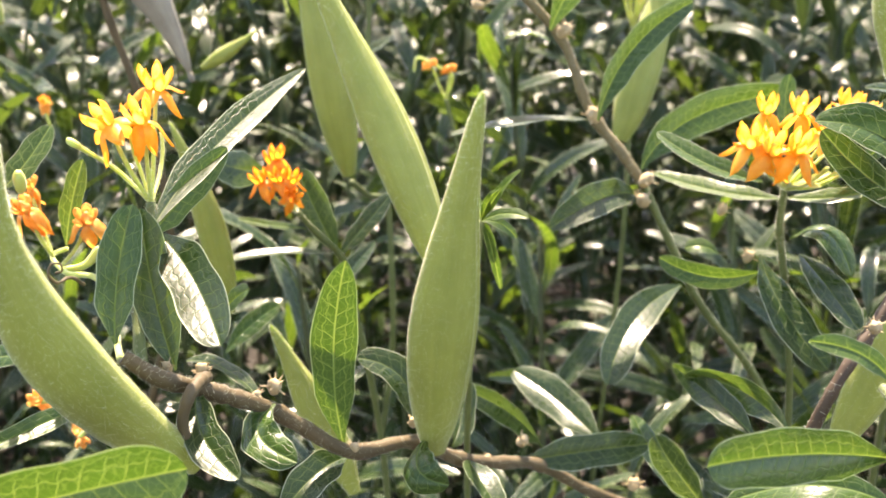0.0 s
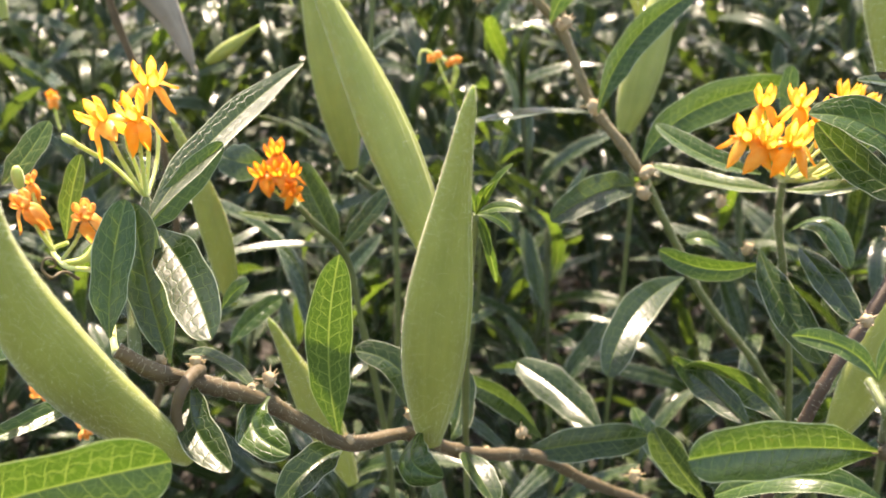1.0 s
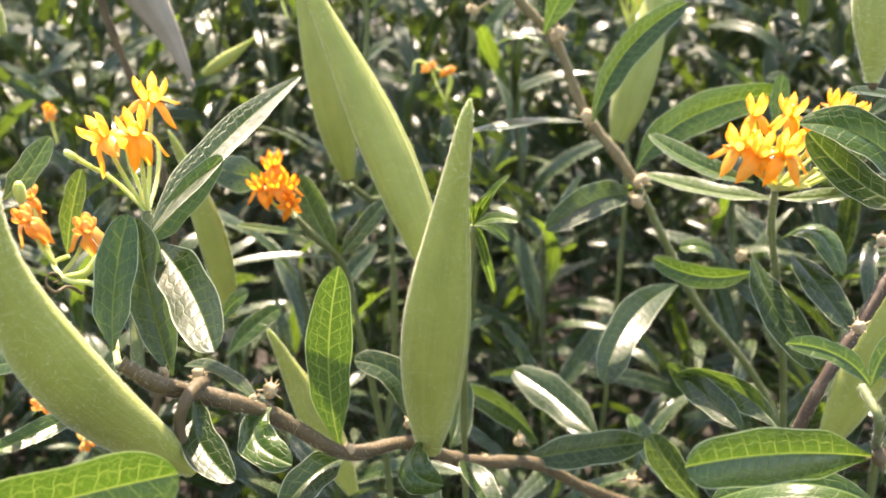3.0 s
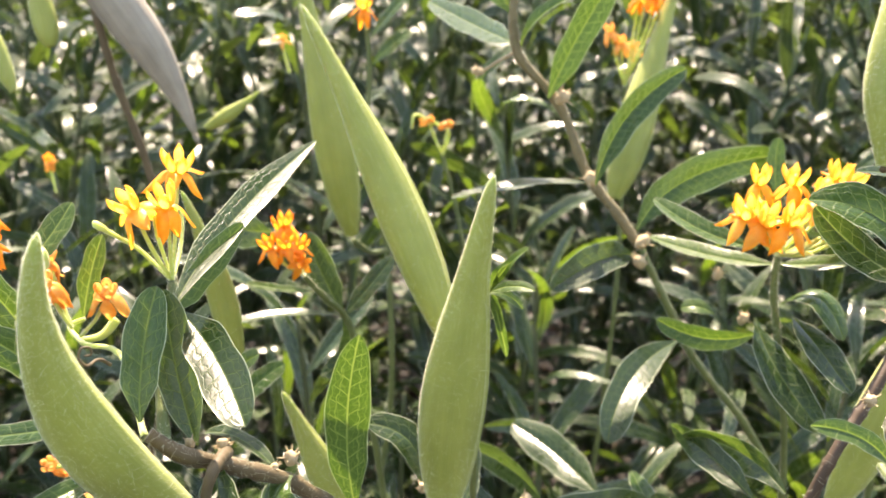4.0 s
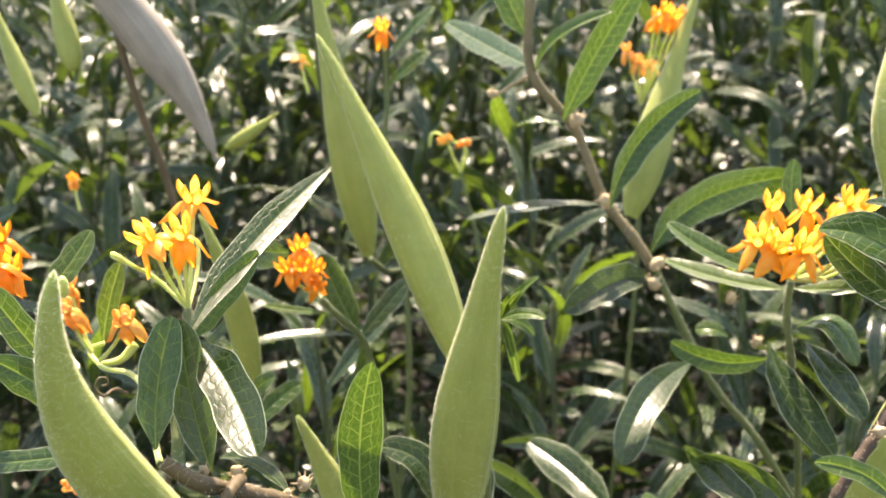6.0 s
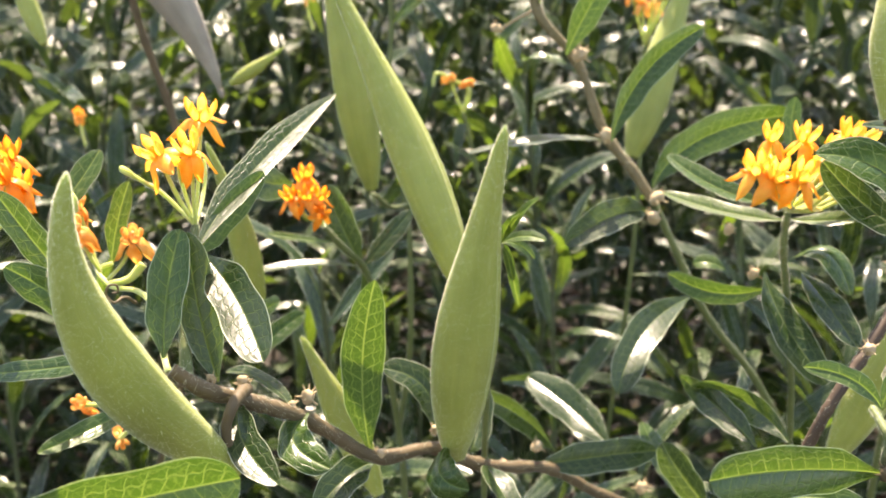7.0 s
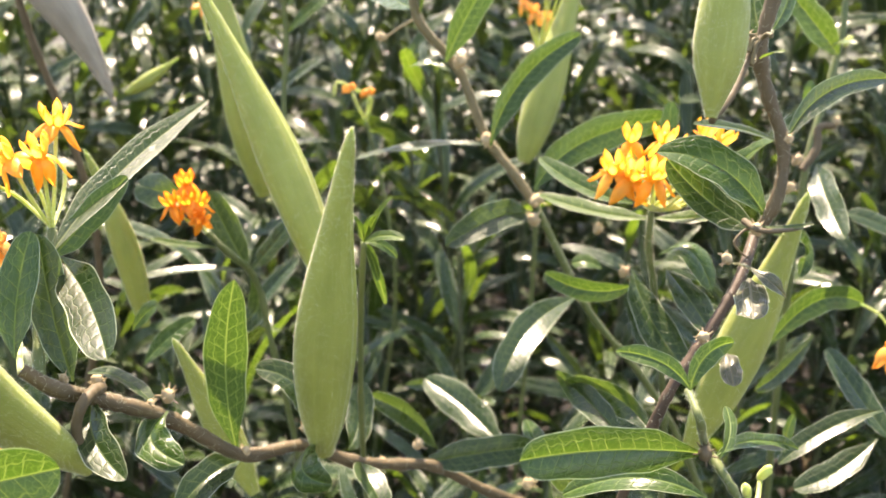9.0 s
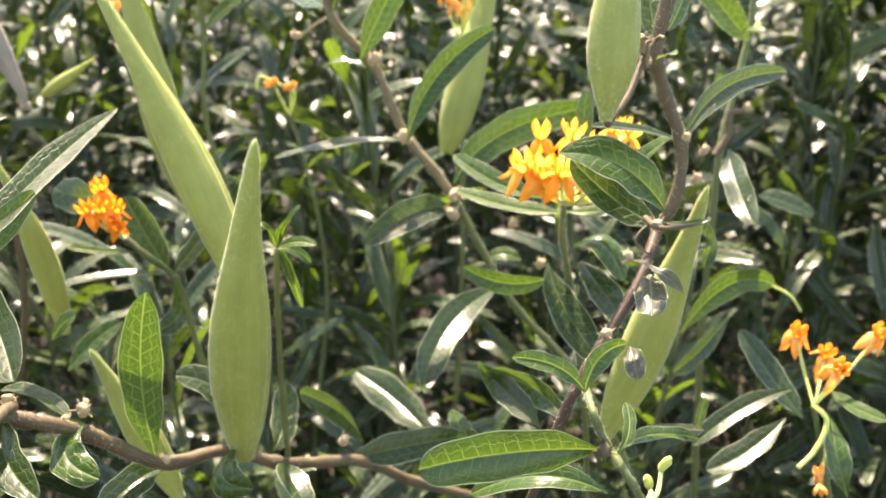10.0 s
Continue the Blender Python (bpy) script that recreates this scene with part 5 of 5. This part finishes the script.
leaf(right_low, (0.1661, 0.2496, 0.4130), (0.1480, 0.2449, 0.4093), (0.1314, 0.2391, 0.4003), 0.0070, (-0.17, -0.47, 0.86), LEAF_DARK, fold=24, curl=0.04, wave=0.25)
leaf(right_low, (0.1409, 0.2856, 0.4167), (0.1581, 0.2901, 0.4326), (0.176, 0.2931, 0.4308), 0.0096, (-0.1, -1, 0.15), LEAF_YOUNG, fold=20)
stem(right_low, [(0.175, 0.2932, 0.4308), (0.1819, 0.2912, 0.4271), (0.1854, 0.2889, 0.422)], 0.0006, 0.0003, STALK, "dry_leaf_tip", nodes=False)
leaf(right_low, (0.1325, 0.2386, 0.4046), (0.1335, 0.2408, 0.4103), (0.1354, 0.2426, 0.4156), 0.0034, (0.1, -0.9, 0.4), LEAF_YOUNG, fold=14)
leaf(right_low, (0.1688, 0.2115, 0.3985), (0.1659, 0.2165, 0.4108), (0.1692, 0.2285, 0.4149), 0.0090, (0.2, -0.9, 0.4), LEAF, fold=14)
leaf(right_low, (0.1694, 0.2316, 0.4229), (0.1736, 0.225, 0.4206), (0.1809, 0.2184, 0.4194), 0.0052, (0.1, -0.6, 0.8), LEAF_YOUNG, fold=14)
leaf(right_low, (0.1652, 0.3038, 0.414), (0.151, 0.2915, 0.4067), (0.1375, 0.2809, 0.4037), 0.0070, (-0.2, -1, 0.1), LEAF_DARK, fold=18)

far_flowers = plant(0.08, 0.47, "rear milkweed stem with faded orange flower clusters")
stem(far_flowers, [(0.08, 0.47, 0), (0.078, 0.45, 0.25), (0.0774, 0.4167, 0.4415), (0.0769, 0.4234, 0.4782), (0.0762, 0.4238, 0.4955)], 0.0016, 0.0009, STEM_GREEN)
flower(far_flowers, (0.0791, 0.4052, 0.5352), (0.17, -0.3, 0.9), 0.85, DEEP, ORANGE, 0, (0.0762, 0.4238, 0.4955))
flower(far_flowers, (0.0837, 0.4096, 0.5326), (0.29, -0.3, 0.9), 0.85, DEEP, ORANGE, 0, (0.0762, 0.4238, 0.4955))
flower(far_flowers, (0.0778, 0.4148, 0.5321), (0.04, -0.3, 0.9), 0.85, DEEP, ORANGE, 0, (0.0762, 0.4238, 0.4955))
flower(far_flowers, (0.0887, 0.4154, 0.5344), (0.43, -0.3, 0.9), 0.85, WILTED, WILTED, 0, (0.0762, 0.4238, 0.4955))
flower(far_flowers, (0.0681, 0.421, 0.5186), (-0.38, -0.3, 0.9), 0.85, WILTED, WILTED, 0, (0.0762, 0.4238, 0.4955))
flower(far_flowers, (0.0729, 0.4195, 0.5141), (-0.21, -0.3, 0.9), 0.85, WILTED, WILTED, 0, (0.0762, 0.4238, 0.4955))
flower(far_flowers, (0.0797, 0.4287, 0.5106), (-0.04, -0.3, 0.9), 0.85, WILTED, WILTED, 0, (0.0762, 0.4238, 0.4955))
stem(far_flowers, [(0, 0.5, 0), (0, 0.48, 0.25), (0.0097, 0.4298, 0.415), (0.0041, 0.4332, 0.4412), (-0.0014, 0.4348, 0.4619)], 0.0013, 0.0008, STEM_GREEN)
stem(far_flowers, [(-0.0014, 0.4348, 0.4619), (0.001, 0.433, 0.4728), (-0.0054, 0.4294, 0.4773), (-0.0142, 0.4304, 0.4803), (-0.0154, 0.4286, 0.4748)], 0.0008, 0.0006, STALK, "curled_stalk", nodes=False)
flower(far_flowers, (-0.0079, 0.4278, 0.4789), (0.3, -0.5, 0.2), 0.7, WILTED, WILTED, -50, (-0.0014, 0.4348, 0.4619))
flower(far_flowers, (0.0003, 0.4271, 0.4771), (0.3, -0.5, 0.2), 0.7, WILTED, WILTED, -50, (-0.0014, 0.4348, 0.4619))
flower(rear_pod, (-0.067, 0.4005, 0.5157), (0.3, -0.4, 0.7), 0.6, WILTED, WILTED, 20, (-0.0644, 0.4014, 0.5024))
leaf(right_low, (0.1063, 0.2075, 0.4273), (0.1134, 0.207, 0.4266), (0.1212, 0.2065, 0.4261), 0.0036, (0, -1, 0.3), LEAF_WITHERED, fold=20)


# ---- the bed ----
def fill_bed():
    rng = np.random.default_rng(77)
    near, far = [], []
    for y in (0.335, 0.365, 0.395):
        near += [(x + rng.normal(0, 0.012), y + rng.normal(0, 0.01), rng.uniform(0.22, 0.31)) for x in np.arange(-0.21, 0.09, 0.045)]
    y = 0.40
    while y < 2.4:
        step = 0.06 if y < 0.95 else 0.11
        x = -1.3
        while x < 1.3:
            low, high = (0.31, 0.41) if y < 0.5 else (0.38, 0.49) if y < 0.55 else (0.46, 0.58) if y < 0.75 else (0.56, 0.70)
            if (x > 0.20 and 0.48 < y < 0.9) or (x > 0.11 and 0.43 < y < 0.57):  # stems raised on the right to shade the low bed before them
                low, high = low + 0.07, high + 0.08
            place = (x + rng.normal(0, 0.02), y + rng.normal(0, 0.02), rng.uniform(low, high))
            (near if y < 0.62 and abs(x) < 0.12 + 0.4 * y else far).append(place)
            x += step * rng.uniform(0.7, 1.3)
        y += 0.8 * step
    for x, y, h in near:
        bed_plant(rng, x, y, h)
    bed_mass(rng, far)


fill_bed()
